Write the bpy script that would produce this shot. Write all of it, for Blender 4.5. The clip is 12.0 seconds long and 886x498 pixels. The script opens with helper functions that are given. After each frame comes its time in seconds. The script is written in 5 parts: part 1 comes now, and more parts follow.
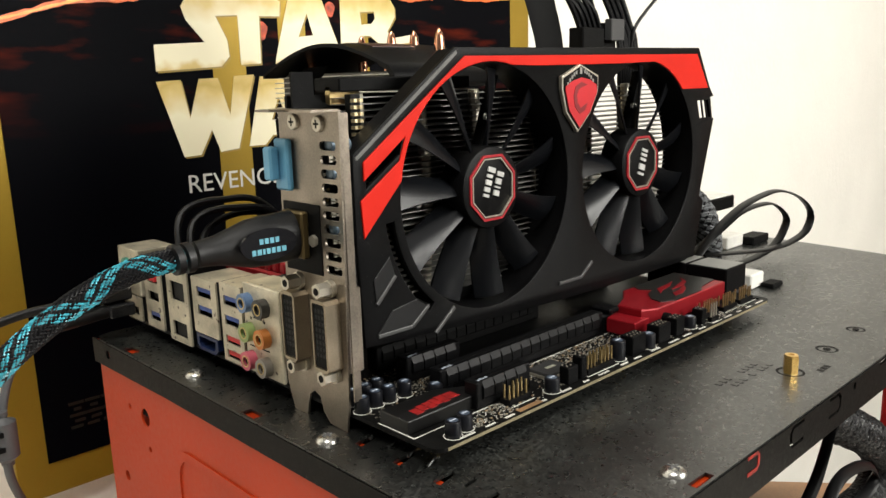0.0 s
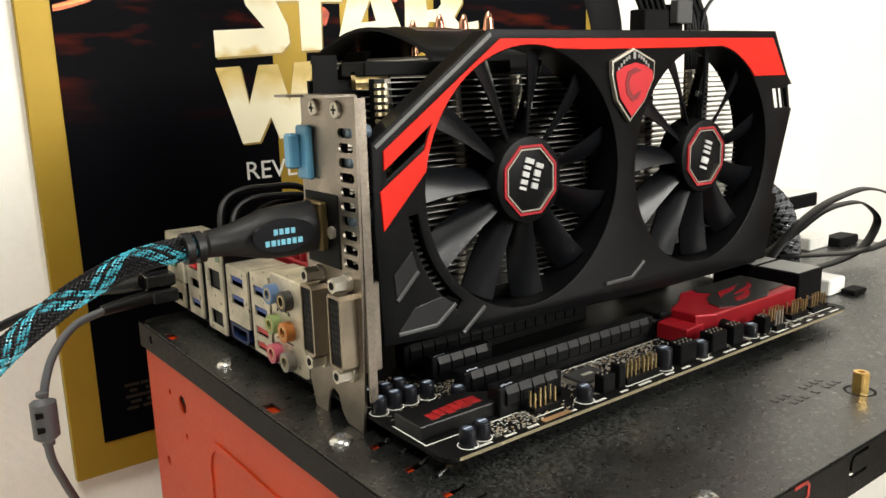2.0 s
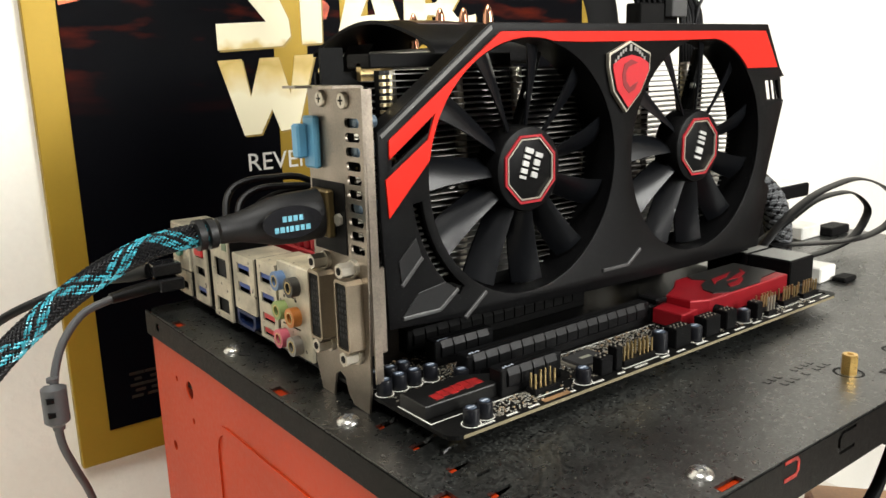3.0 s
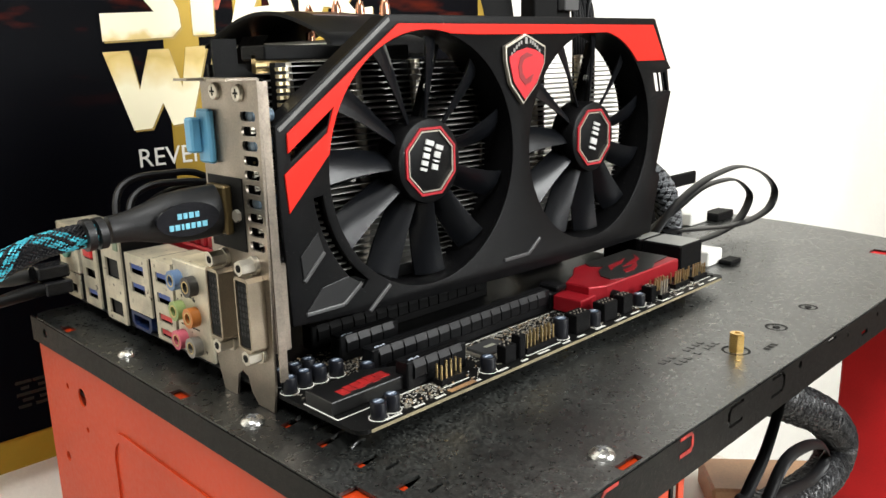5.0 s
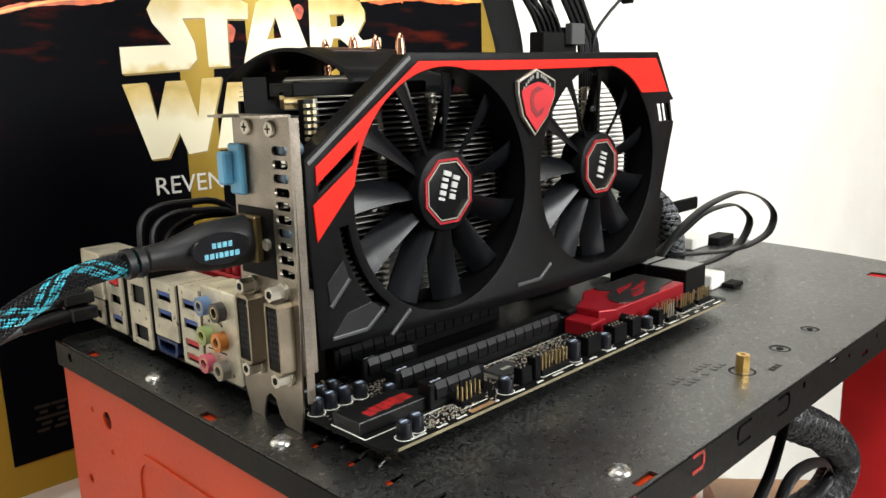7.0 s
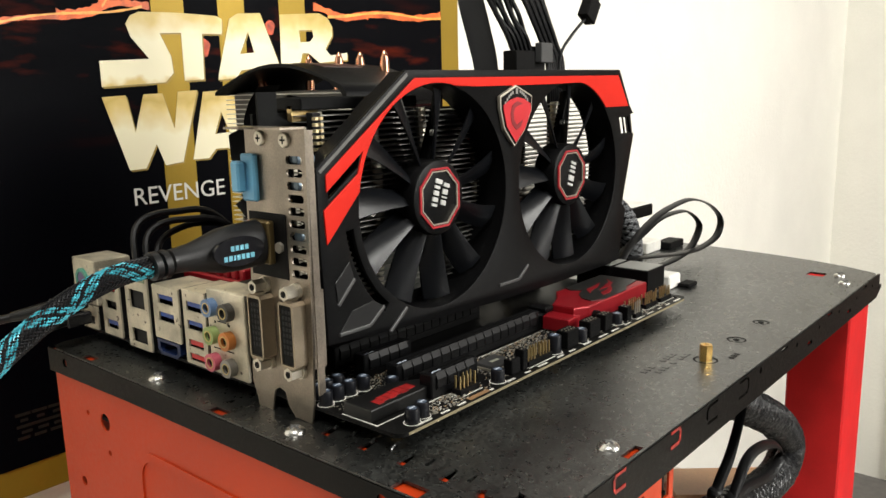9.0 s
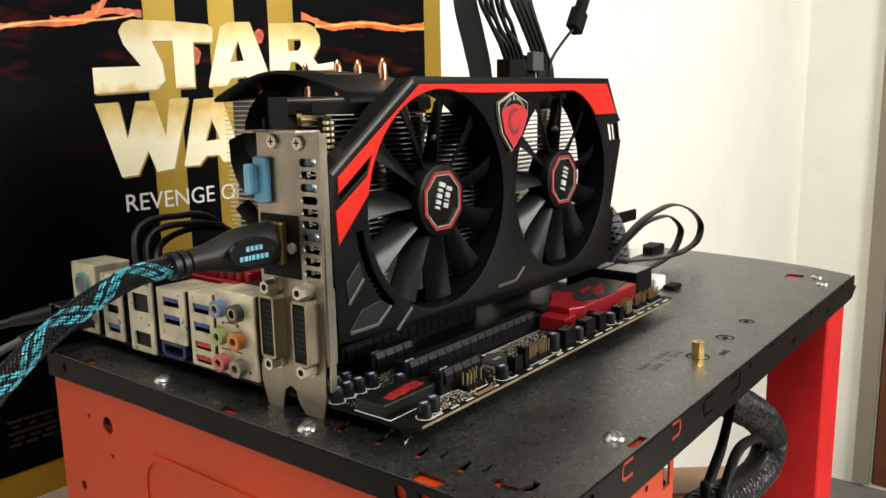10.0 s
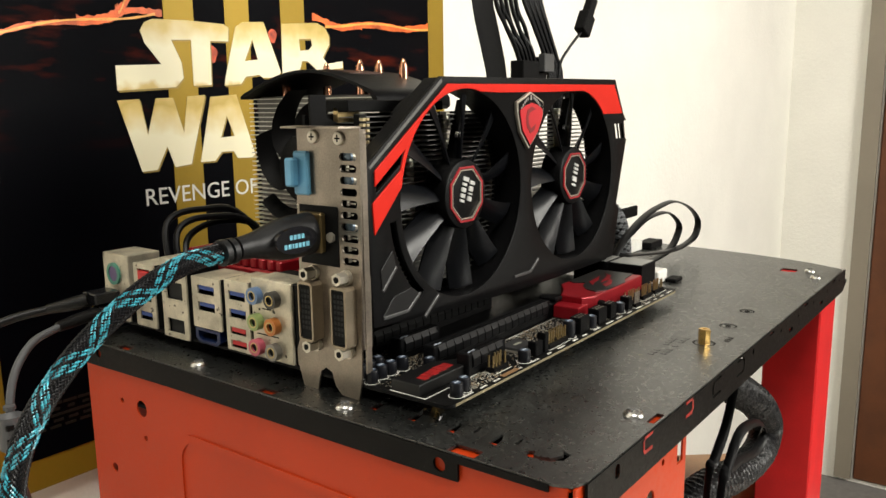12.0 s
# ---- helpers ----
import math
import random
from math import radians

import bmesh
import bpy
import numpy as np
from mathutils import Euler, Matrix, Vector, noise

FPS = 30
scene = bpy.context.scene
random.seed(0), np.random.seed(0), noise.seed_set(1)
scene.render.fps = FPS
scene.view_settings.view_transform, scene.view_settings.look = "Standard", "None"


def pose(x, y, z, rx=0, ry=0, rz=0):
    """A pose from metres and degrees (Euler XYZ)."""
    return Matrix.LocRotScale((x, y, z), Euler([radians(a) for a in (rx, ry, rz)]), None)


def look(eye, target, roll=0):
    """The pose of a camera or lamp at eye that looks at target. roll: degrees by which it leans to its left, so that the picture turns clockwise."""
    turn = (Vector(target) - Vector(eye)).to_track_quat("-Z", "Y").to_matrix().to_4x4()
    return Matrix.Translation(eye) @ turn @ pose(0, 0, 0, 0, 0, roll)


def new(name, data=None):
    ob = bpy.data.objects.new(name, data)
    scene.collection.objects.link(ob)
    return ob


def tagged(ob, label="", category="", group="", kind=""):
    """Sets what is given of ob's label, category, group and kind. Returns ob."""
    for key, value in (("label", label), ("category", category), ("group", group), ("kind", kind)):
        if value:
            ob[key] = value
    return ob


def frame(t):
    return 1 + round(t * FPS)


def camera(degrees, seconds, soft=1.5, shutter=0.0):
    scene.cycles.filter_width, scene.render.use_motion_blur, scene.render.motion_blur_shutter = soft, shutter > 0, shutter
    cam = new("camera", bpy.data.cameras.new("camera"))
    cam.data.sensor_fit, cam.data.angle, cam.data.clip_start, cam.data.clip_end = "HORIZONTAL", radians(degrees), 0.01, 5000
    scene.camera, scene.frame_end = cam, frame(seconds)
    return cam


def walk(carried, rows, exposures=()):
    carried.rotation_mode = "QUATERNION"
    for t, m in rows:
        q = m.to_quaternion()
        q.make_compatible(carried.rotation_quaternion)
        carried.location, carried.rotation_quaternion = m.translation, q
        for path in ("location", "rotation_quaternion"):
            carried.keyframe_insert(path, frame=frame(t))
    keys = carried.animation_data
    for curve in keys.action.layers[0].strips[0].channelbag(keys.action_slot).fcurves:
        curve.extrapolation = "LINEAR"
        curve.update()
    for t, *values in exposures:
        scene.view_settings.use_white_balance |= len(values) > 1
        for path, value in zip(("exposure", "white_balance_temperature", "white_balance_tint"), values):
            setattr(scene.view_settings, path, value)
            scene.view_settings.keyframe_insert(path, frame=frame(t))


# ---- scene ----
cam = camera(58.0, 12.0)
PATH = [
    (0, (-0.16332, -0.23799, 0.13193), (0.17465, 0.11593, 0.02937), -1.61),
    (0.5, (-0.15572, -0.23809, 0.13321), (0.17111, 0.12732, 0.03495), -1.32),
    (1, (-0.14607, -0.23451, 0.13207), (0.16825, 0.14155, 0.03318), -1.39),
    (1.5, (-0.13731, -0.23356, 0.13122), (0.16517, 0.15087, 0.02768), -1.59),
    (2, (-0.13196, -0.24048, 0.12942), (0.16163, 0.14979, 0.02218), -1.49),
    (2.5, (-0.13602, -0.24706, 0.12900), (0.15592, 0.14397, 0.02007), -1.45),
    (4.5, (-0.14569, -0.24381, 0.12760), (0.18465, 0.11251, 0.00966), -1.78),
    (5, (-0.14045, -0.24622, 0.12858), (0.20006, 0.10083, 0.01192), -1.39),
    (5.5, (-0.14079, -0.24896, 0.13109), (0.20073, 0.09932, 0.02125), -1.05),
    (6, (-0.14433, -0.24756, 0.13282), (0.19853, 0.10033, 0.02596), -1.16),
    (6.5, (-0.15014, -0.24506, 0.13352), (0.18988, 0.10647, 0.02956), -1.31),
    (7, (-0.15677, -0.24951, 0.13380), (0.18780, 0.09783, 0.03074), -1.57),
    (9, (-0.19451, -0.25059, 0.13560), (0.17741, 0.06934, 0.03907), -1.27),
    (9.5, (-0.20417, -0.24898, 0.13553), (0.17527, 0.06340, 0.04366), -1.03),
    (10, (-0.21418, -0.24439, 0.13322), (0.17159, 0.06069, 0.04317), -1.12),
    (10.5, (-0.21948, -0.24052, 0.12984), (0.17219, 0.05630, 0.03772), -0.92),
    (11, (-0.22437, -0.24051, 0.12747), (0.17008, 0.05212, 0.03373), -0.73),
    (11.5, (-0.23642, -0.24019, 0.13040), (0.15586, 0.05486, 0.03525), -0.76),
    (12, (-0.24491, -0.24143, 0.13298), (0.14740, 0.05512, 0.04270), -0.70),
]
walk(cam, [(t, look(eye, target, roll)) for t, eye, target, roll in PATH],
     [(0, -0.14, 6750, 8), (2, -0.03, 6750, 8), (4.5, 0.27, 6350, 8), (5, 0.30, 6350, 8), (6, 0.22, 6350, 8), (7, 0.10, 6350, 8), (9, -0.08, 6700, 8), (10.5, -0.12, 6800, 8), (12, -0.17, 6900, 8)])

# ---- light of the room: a ceiling lamp and a window behind the camera ----
world = bpy.data.worlds.new("world")
scene.world = world
world.use_nodes = True
wbg = world.node_tree.nodes["Background"]
wbg.inputs[0].default_value = (1.0, 0.93, 0.8, 1)
wbg.inputs[1].default_value = 0.6


def area(name, eye, target, sx, sy, power, colour):
    lamp = bpy.data.lights.new(name, "AREA")
    lamp.shape, lamp.size, lamp.size_y, lamp.energy, lamp.color = "RECTANGLE", sx, sy, power, colour
    ob = new(name, lamp)
    ob.matrix_world = look(eye, target)
    return ob


area("ceiling_lamp_light", (-0.5, -0.5, 1.49), (-0.5, -0.5, 0), 0.7, 0.6, 26, (1.0, 0.98, 0.95))
area("window_light", (0.9, -1.66, 0.75), (0.6, 0.0, 0.1), 1.0, 0.9, 52, (1.0, 0.99, 0.97))

# ---- materials ----
MM = 0.001
MATS = {}


def mat(name, colour, rough=0.5, metal=0.0, vary=0.12, scale=60.0, bump=0.0, bump_scale=400.0, bump_dist=0.0006, coat=0.0, spec=0.5, fleck=None, island=0.0, dust=None):
    """A node material: colour with variation at two scales, uneven roughness, fine relief, dust or flecks."""
    if name in MATS:
        return MATS[name]
    m = bpy.data.materials.new(name)
    m.use_nodes = True
    nt = m.node_tree
    b = nt.nodes["Principled BSDF"]
    b.inputs["Metallic"].default_value = metal
    b.inputs["Coat Weight"].default_value = coat
    b.inputs["Specular IOR Level"].default_value = spec
    tc = nt.nodes.new("ShaderNodeTexCoord")
    def noise_at(s, detail=4.0):
        n = nt.nodes.new("ShaderNodeTexNoise")
        n.inputs["Scale"].default_value, n.inputs["Detail"].default_value = s, detail
        nt.links.new(tc.outputs["Object"], n.inputs["Vector"])
        return n
    def mapped(out, a, z, lo=0.3, hi=0.7):
        r = nt.nodes.new("ShaderNodeMapRange")
        r.inputs[1].default_value, r.inputs[2].default_value, r.inputs[3].default_value, r.inputs[4].default_value = lo, hi, a, z
        nt.links.new(out, r.inputs[0])
        return r.outputs[0]
    big, fine = noise_at(scale), noise_at(scale * 30)
    mul = nt.nodes.new("ShaderNodeMath")
    mul.operation = "MULTIPLY"
    nt.links.new(mapped(big.outputs["Fac"], 1 - vary, 1 + vary), mul.inputs[0])
    nt.links.new(mapped(fine.outputs["Fac"], 1 - vary * 0.5, 1 + vary * 0.5), mul.inputs[1])
    last = mul.outputs[0]
    if island:
        info = nt.nodes.new("ShaderNodeObjectInfo")
        m2 = nt.nodes.new("ShaderNodeMath")
        m2.operation = "MULTIPLY"
        nt.links.new(last, m2.inputs[0])
        nt.links.new(mapped(info.outputs["Random"], 1 - island, 1 + island, 0, 1), m2.inputs[1])
        last = m2.outputs[0]
    mix = nt.nodes.new("ShaderNodeVectorMath")
    mix.operation = "SCALE"
    mix.inputs[0].default_value = colour
    nt.links.new(last, mix.inputs["Scale"])
    col = mix.outputs[0]
    if fleck:
        fcol, fscale, thresh = fleck
        n = noise_at(fscale, 2.0)
        mm = nt.nodes.new("ShaderNodeMix")
        mm.data_type = "RGBA"
        nt.links.new(mapped(n.outputs["Fac"], 0, 1, thresh, thresh + 0.06), mm.inputs[0])
        nt.links.new(col, mm.inputs[6])
        mm.inputs[7].default_value = (*fcol, 1)
        col = mm.outputs[2]
    if dust:
        # settled dust: broad drifts broken up by fine grains and short scratches
        dcol, dscale, grain, most = dust
        drift, grains = noise_at(dscale, 3.0), noise_at(grain, 3.0)
        dm = nt.nodes.new("ShaderNodeMath")
        dm.operation = "MULTIPLY"
        nt.links.new(mapped(drift.outputs["Fac"], 0.12, most, 0.38, 0.68), dm.inputs[0])
        nt.links.new(mapped(grains.outputs["Fac"], 0, 1, 0.42, 0.66), dm.inputs[1])
        md = nt.nodes.new("ShaderNodeMix")
        md.data_type = "RGBA"
        nt.links.new(dm.outputs[0], md.inputs[0])
        nt.links.new(col, md.inputs[6])
        md.inputs[7].default_value = (*dcol, 1)
        col = md.outputs[2]
    nt.links.new(col, b.inputs["Base Color"])
    nt.links.new(mapped(fine.outputs["Fac"], max(0.02, rough - 0.05), min(1, rough + 0.05)), b.inputs["Roughness"])
    if bump:
        bn = noise_at(bump_scale, 5.0)
        bp = nt.nodes.new("ShaderNodeBump")
        bp.inputs["Strength"].default_value, bp.inputs["Distance"].default_value = bump, bump_dist
        nt.links.new(bn.outputs["Fac"], bp.inputs["Height"])
        nt.links.new(bp.outputs[0], b.inputs["Normal"])
    MATS[name] = m
    return m


# dark tone for the unseen walls and ceiling, chosen to weaken bounced light
ROOM = mat("bounce_cutting_grey", (0.15, 0.148, 0.145), 0.85, vary=0.06, scale=6)
WALL = mat("cream_wall_paint", (0.86, 0.84, 0.765), 0.85, bump=0.5, bump_scale=110, bump_dist=0.0018, vary=0.03, scale=8)
TRAY = mat("black_powder_coat", (0.003, 0.0033, 0.0032), 0.30, spec=0.95, vary=0.3, scale=14, bump=0.22, bump_scale=1500, fleck=((0.14, 0.14, 0.13), 1500, 0.69), dust=((0.095, 0.10, 0.092), 26, 1100, 0.6))
FLANGE = mat("black_edge_coat", (0.0028, 0.0026, 0.0024), 0.45, spec=0.10, vary=0.25, scale=14, bump=0.2, bump_scale=1500, fleck=((0.10, 0.095, 0.085), 1500, 0.70))
ORANGE = mat("orange_red_enamel", (0.45, 0.037, 0.005), 0.42, vary=0.05, scale=12, bump=0.05, bump_scale=900, spec=0.25)
REDWOOD = mat("red_painted_wood", (0.50, 0.011, 0.013), 0.5, vary=0.12, scale=30, bump=0.3, bump_scale=200, spec=0.2)
BLACK = mat("black_plastic", (0.0026, 0.0026, 0.0029), 0.42, spec=0.11, vary=0.2, scale=50, bump=0.12, bump_scale=2500, fleck=((0.10, 0.10, 0.092), 2600, 0.715))
MATTE = mat("matte_black_plastic", (0.0016, 0.0016, 0.0016), 0.6, spec=0.12, vary=0.2, scale=60, bump=0.2, bump_scale=1800)
BLADE = mat("satin_black_fan_blade", (0.0038, 0.0043, 0.0055), 0.33, spec=0.3, vary=0.1, scale=60)
RED = mat("bright_red_gloss", (0.58, 0.018, 0.010), 0.4, vary=0.04, scale=40, spec=0.15)
DRED = mat("dark_red_metal", (0.26, 0.006, 0.012), 0.38, metal=0.35, vary=0.1, scale=80)
STEEL = mat("nickel_steel", (0.25, 0.215, 0.175), 0.36, metal=0.92, vary=0.3, scale=45, bump=0.12, bump_scale=900)
TIN = mat("bright_tin", (0.52, 0.48, 0.40), 0.35, metal=0.75, vary=0.12, scale=80, bump=0.08, bump_scale=900)
CHROME = mat("bright_screw_steel", (0.62, 0.61, 0.58), 0.28, metal=1.0, vary=0.08, scale=200)
FIN = mat("aluminium_fin", (0.36, 0.35, 0.33), 0.4, metal=0.8, vary=0.1, scale=60)
BRASS = mat("brass", (0.72, 0.48, 0.16), 0.3, metal=1.0, vary=0.1, scale=200)
GOLDPIN = mat("gold_plated_pin", (0.46, 0.34, 0.16), 0.35, metal=0.9, vary=0.1, scale=300)
COPPER = mat("copper_pipe", (0.80, 0.40, 0.25), 0.2, metal=1.0, vary=0.08, scale=150)
PCB = mat("black_circuit_board", (0.003, 0.003, 0.0029), 0.5, spec=0.15, vary=0.25, scale=70, bump=0.1, bump_scale=2500, fleck=((0.12, 0.12, 0.10), 1600, 0.69))
SILK = mat("white_print", (0.75, 0.74, 0.68), 0.6, vary=0.1)
RUBBER = mat("black_rubber", (0.003, 0.003, 0.0033), 0.45, spec=0.35, vary=0.15, scale=70, bump=0.15, bump_scale=1500)
GREY = mat("grey_cable_jacket", (0.07, 0.072, 0.076), 0.5, vary=0.1, scale=60)
GOLDCARD = mat("metallic_gold_card", (0.32, 0.205, 0.017), 0.45, metal=0.45, vary=0.06, scale=14)

# ---- building helpers, in millimetres ----


def grp(name, at, label, category, group="", kind=""):
    e = new(name)
    e.empty_display_size = 0.01
    e.location = Vector(at) * MM
    return tagged(e, label, category, group, kind)


def spot(ob):
    v = Vector((0, 0, 0))
    while ob is not None:
        v, ob = v + ob.location, ob.parent
    return v


def part(name, bm, material, parent=None, label="", smooth=False):
    """Links a bmesh (in millimetres, world places) as one mesh object under a thing or a part."""
    me = bpy.data.meshes.new(name)
    base = spot(parent) if parent is not None else Vector((0, 0, 0))
    bmesh.ops.transform(bm, matrix=Matrix.Translation(-base) @ Matrix.Scale(MM, 4), verts=bm.verts)
    bm.normal_update()
    for f in bm.faces:
        f.smooth = smooth
    if smooth:
        for e in bm.edges:
            if len(e.link_faces) == 2 and e.calc_face_angle(0) > 0.6:
                e.smooth = False
    bm.to_mesh(me)
    bm.free()
    me.materials.append(material)
    ob = new(name, me)
    if parent is not None:
        ob.parent = parent
    if label:
        ob["label"] = label
    return ob


def B():
    return bmesh.new()


def box(bm, x0, x1, y0, y1, z0, z1, bevel=0.0, seg=1):
    r = bmesh.ops.create_cube(bm, size=1.0, matrix=Matrix.LocRotScale(((x0 + x1) / 2, (y0 + y1) / 2, (z0 + z1) / 2), None, (abs(x1 - x0), abs(y1 - y0), abs(z1 - z0))))
    if bevel:
        vs = set(r["verts"])
        es = [e for e in bm.edges if e.verts[0] in vs and e.verts[1] in vs]
        bmesh.ops.bevel(bm, geom=es, offset=bevel, segments=seg, profile=0.5, affect="EDGES")
    return bm


def cyl(bm, p0, p1, r0, r1=None, n=16, bevel=0.0):
    p0, p1 = Vector(p0), Vector(p1)
    d = p1 - p0
    q = d.to_track_quat("Z", "Y")
    r = bmesh.ops.create_cone(bm, cap_ends=True, segments=n, radius1=r0, radius2=r0 if r1 is None else r1, depth=d.length, matrix=Matrix.LocRotScale((p0 + p1) / 2, q, None))
    if bevel:
        vs = set(r["verts"])
        es = [e for e in bm.edges if e.verts[0] in vs and e.verts[1] in vs and any(len(f.verts) > 4 for f in e.link_faces)]
        bmesh.ops.bevel(bm, geom=es, offset=bevel, segments=2, profile=0.5, affect="EDGES")
    return bm


def ring(bm, c, axis, ro, ri, depth, n=32):
    """A flat ring or tube round an axis."""
    q = Vector(axis).to_track_quat("Z", "Y").to_matrix().to_4x4()
    m = Matrix.Translation(c) @ q
    rows = [[m @ Vector((r * math.cos(2 * math.pi * k / n), r * math.sin(2 * math.pi * k / n), z)) for k in range(n)] for r, z in ((ro, 0), (ro, depth), (ri, depth), (ri, 0))]
    vs = [[bm.verts.new(p) for p in row] for row in rows]
    for a in range(4):
        for k in range(n):
            bm.faces.new((vs[a][k], vs[a][(k + 1) % n], vs[(a + 1) % 4][(k + 1) % n], vs[(a + 1) % 4][k]))
    return bm


def circle(cx, cy, r, n=48, a0=0.0, a1=360.0, close=False):
    k = n if a1 - a0 >= 359.9 else n - 1
    return [(cx + r * math.cos(radians(a0 + (a1 - a0) * i / k)), cy + r * math.sin(radians(a0 + (a1 - a0) * i / k))) for i in range(n)]


def rect(x0, x1, y0, y1, r=0.0, n=5):
    if not r:
        return [(x0, y0), (x1, y0), (x1, y1), (x0, y1)]
    out = []
    for cx, cy, a in ((x1 - r, y0 + r, -90), (x1 - r, y1 - r, 0), (x0 + r, y1 - r, 90), (x0 + r, y0 + r, 180)):
        out += [(cx + r * math.cos(radians(a + 90 * i / n)), cy + r * math.sin(radians(a + 90 * i / n))) for i in range(n + 1)]
    return out


AXES3 = {
    "z": Matrix(((1, 0, 0, 0), (0, 1, 0, 0), (0, 0, 1, 0), (0, 0, 0, 1))),
    "y": Matrix(((1, 0, 0, 0), (0, 0, -1, 0), (0, 1, 0, 0), (0, 0, 0, 1))),
    "x": Matrix(((0, 0, -1, 0), (-1, 0, 0, 0), (0, 1, 0, 0), (0, 0, 0, 1))),
}


def from_curve(cu):
    ob = bpy.data.objects.new("tmp", cu)
    scene.collection.objects.link(ob)
    dg = bpy.context.evaluated_depsgraph_get()
    me = bpy.data.meshes.new_from_object(ob.evaluated_get(dg))
    bm = bmesh.new()
    bm.from_mesh(me)
    bpy.data.objects.remove(ob)
    bpy.data.meshes.remove(me)
    bpy.data.curves.remove(cu)
    bmesh.ops.remove_doubles(bm, verts=bm.verts, dist=0.0005)
    return bm


def plate(axis, lo, hi, outer, holes=(), bevel=0.0):
    """A plate with true holes. axis z: (x, y) outline between the heights lo and hi; axis y: (x, z) outline; axis x: (y, z) outline."""
    cu = bpy.data.curves.new("tmp", "CURVE")
    cu.dimensions, cu.fill_mode, cu.resolution_u = "2D", "BOTH", 1
    cu.extrude, cu.bevel_depth, cu.bevel_resolution = abs(hi - lo) / 2 - bevel, bevel, 1
    if bevel:
        cu.offset = -bevel
    for loop in (outer, *holes):
        sp = cu.splines.new("POLY")
        sp.points.add(len(loop) - 1)
        for p, (u, v) in zip(sp.points, loop):
            p.co = ((-u if axis == "x" else u), v, 0, 1)
        sp.use_cyclic_u = True
    bm = from_curve(cu)
    mid = (lo + hi) / 2
    shift = {"z": (0, 0, mid), "y": (0, mid, 0), "x": (mid, 0, 0)}[axis]
    bmesh.ops.transform(bm, matrix=Matrix.Translation(shift) @ AXES3[axis], verts=bm.verts)
    bmesh.ops.recalc_face_normals(bm, faces=bm.faces)
    return bm


def words(text, size, m, depth=0.2, spacing=1.0):
    """Lettering with the built-in font, laid by the matrix m (text plane x right, y up)."""
    cu = bpy.data.curves.new("tmp", "FONT")
    cu.body, cu.size, cu.extrude, cu.space_character, cu.resolution_u = text, size, depth, spacing, 3
    bm = from_curve(cu)
    bmesh.ops.transform(bm, matrix=m, verts=bm.verts)
    return bm


def smooth_path(pts, step=4):
    pts = [Vector(p) for p in pts]
    ext = [2 * pts[0] - pts[1], *pts, 2 * pts[-1] - pts[-2]]
    out = []
    for i in range(1, len(ext) - 2):
        a, b, c, d = ext[i - 1:i + 3]
        for k in range(step):
            t = k / step
            out.append(0.5 * ((2 * b) + (c - a) * t + (2 * a - 5 * b + 4 * c - d) * t * t + (3 * b - a - 3 * c + d) * t ** 3))
    out.append(pts[-1])
    return out


def frames_along(path):
    tang = [(path[min(i + 1, len(path) - 1)] - path[max(i - 1, 0)]).normalized() for i in range(len(path))]
    up = Vector((0, 0, 1)) if abs(tang[0].z) < 0.9 else Vector((1, 0, 0))
    side = tang[0].cross(up).normalized()
    out = []
    for t in tang:
        side = (side - t * side.dot(t)).normalized()
        out.append((side, t.cross(side).normalized()))
    return out


def tube(bm, path, ra, rb=None, n=10, flat=None):
    """A cable along a path; ra across, rb thick; flat gives the direction of the wide side."""
    rb = ra if rb is None else rb
    fr = frames_along(path)
    rows = []
    for i, p in enumerate(path):
        s, u = fr[i]
        if flat is not None:
            t = s.cross(u)
            s = Vector(flat) - t * Vector(flat).dot(t)
            s.normalize()
            u = t.cross(s)
        a = ra[i] if isinstance(ra, list) else ra
        b = rb[i] if isinstance(rb, list) else rb
        rows.append([bm.verts.new(p + s * a * math.cos(2 * math.pi * k / n) + u * b * math.sin(2 * math.pi * k / n)) for k in range(n)])
    for i in range(len(rows) - 1):
        for k in range(n):
            bm.faces.new((rows[i][k], rows[i][(k + 1) % n], rows[i + 1][(k + 1) % n], rows[i + 1][k]))
    bm.faces.new(rows[0][::-1])
    bm.faces.new(rows[-1])
    return bm

# ---- the room: desk, walls, ceiling, door ----
DESK_Z = -212


def structure(name, bm, material, label, category="", kind="structure", smooth=False):
    ob = part(name, bm, material, None, "", smooth)
    return tagged(ob, label, category or name.split("_")[0], "", kind)


DESKWOOD = mat("cream_desk_laminate", (0.74, 0.70, 0.62), 0.45, vary=0.08, scale=20, bump=0.05, bump_scale=300)
BROWN = mat("brown_stained_wood", (0.115, 0.036, 0.011), 0.5, vary=0.2, scale=12, bump=0.15, bump_scale=120)
desk = grp("desk", (300, 0, DESK_Z), "cream laminate desk top under the computer case", "desk")
part("desktop", box(B(), -700, 470, -500, 311, DESK_Z - 25, DESK_Z, 2), DESKWOOD, desk)
for lx, ly in ((-660, -460), (430, -460), (-660, 280), (430, 280)):
    part("leg", box(B(), lx - 20, lx + 20, ly - 20, ly + 20, -880, DESK_Z - 25.5, 2), DESKWOOD, desk)
structure("floor", box(B(), -1600, 2100, -1700, 411, -900, -880), mat("grey_carpet", (0.16, 0.15, 0.14), 0.95, bump=0.6, bump_scale=300), "grey carpet floor of the room")
structure("wall_north", box(B(), -1600, 2100, 312, 412, -880, 1600), WALL, "cream painted wall with a fine rough texture", "wall")
structure("wall_south", plate("y", -1800, -1700, rect(-1600, 2100, -880, 1600), [rect(380, 1390, 290, 1210)]), ROOM, "unseen wall with a window, kept dark to cut bounced light", "wall")
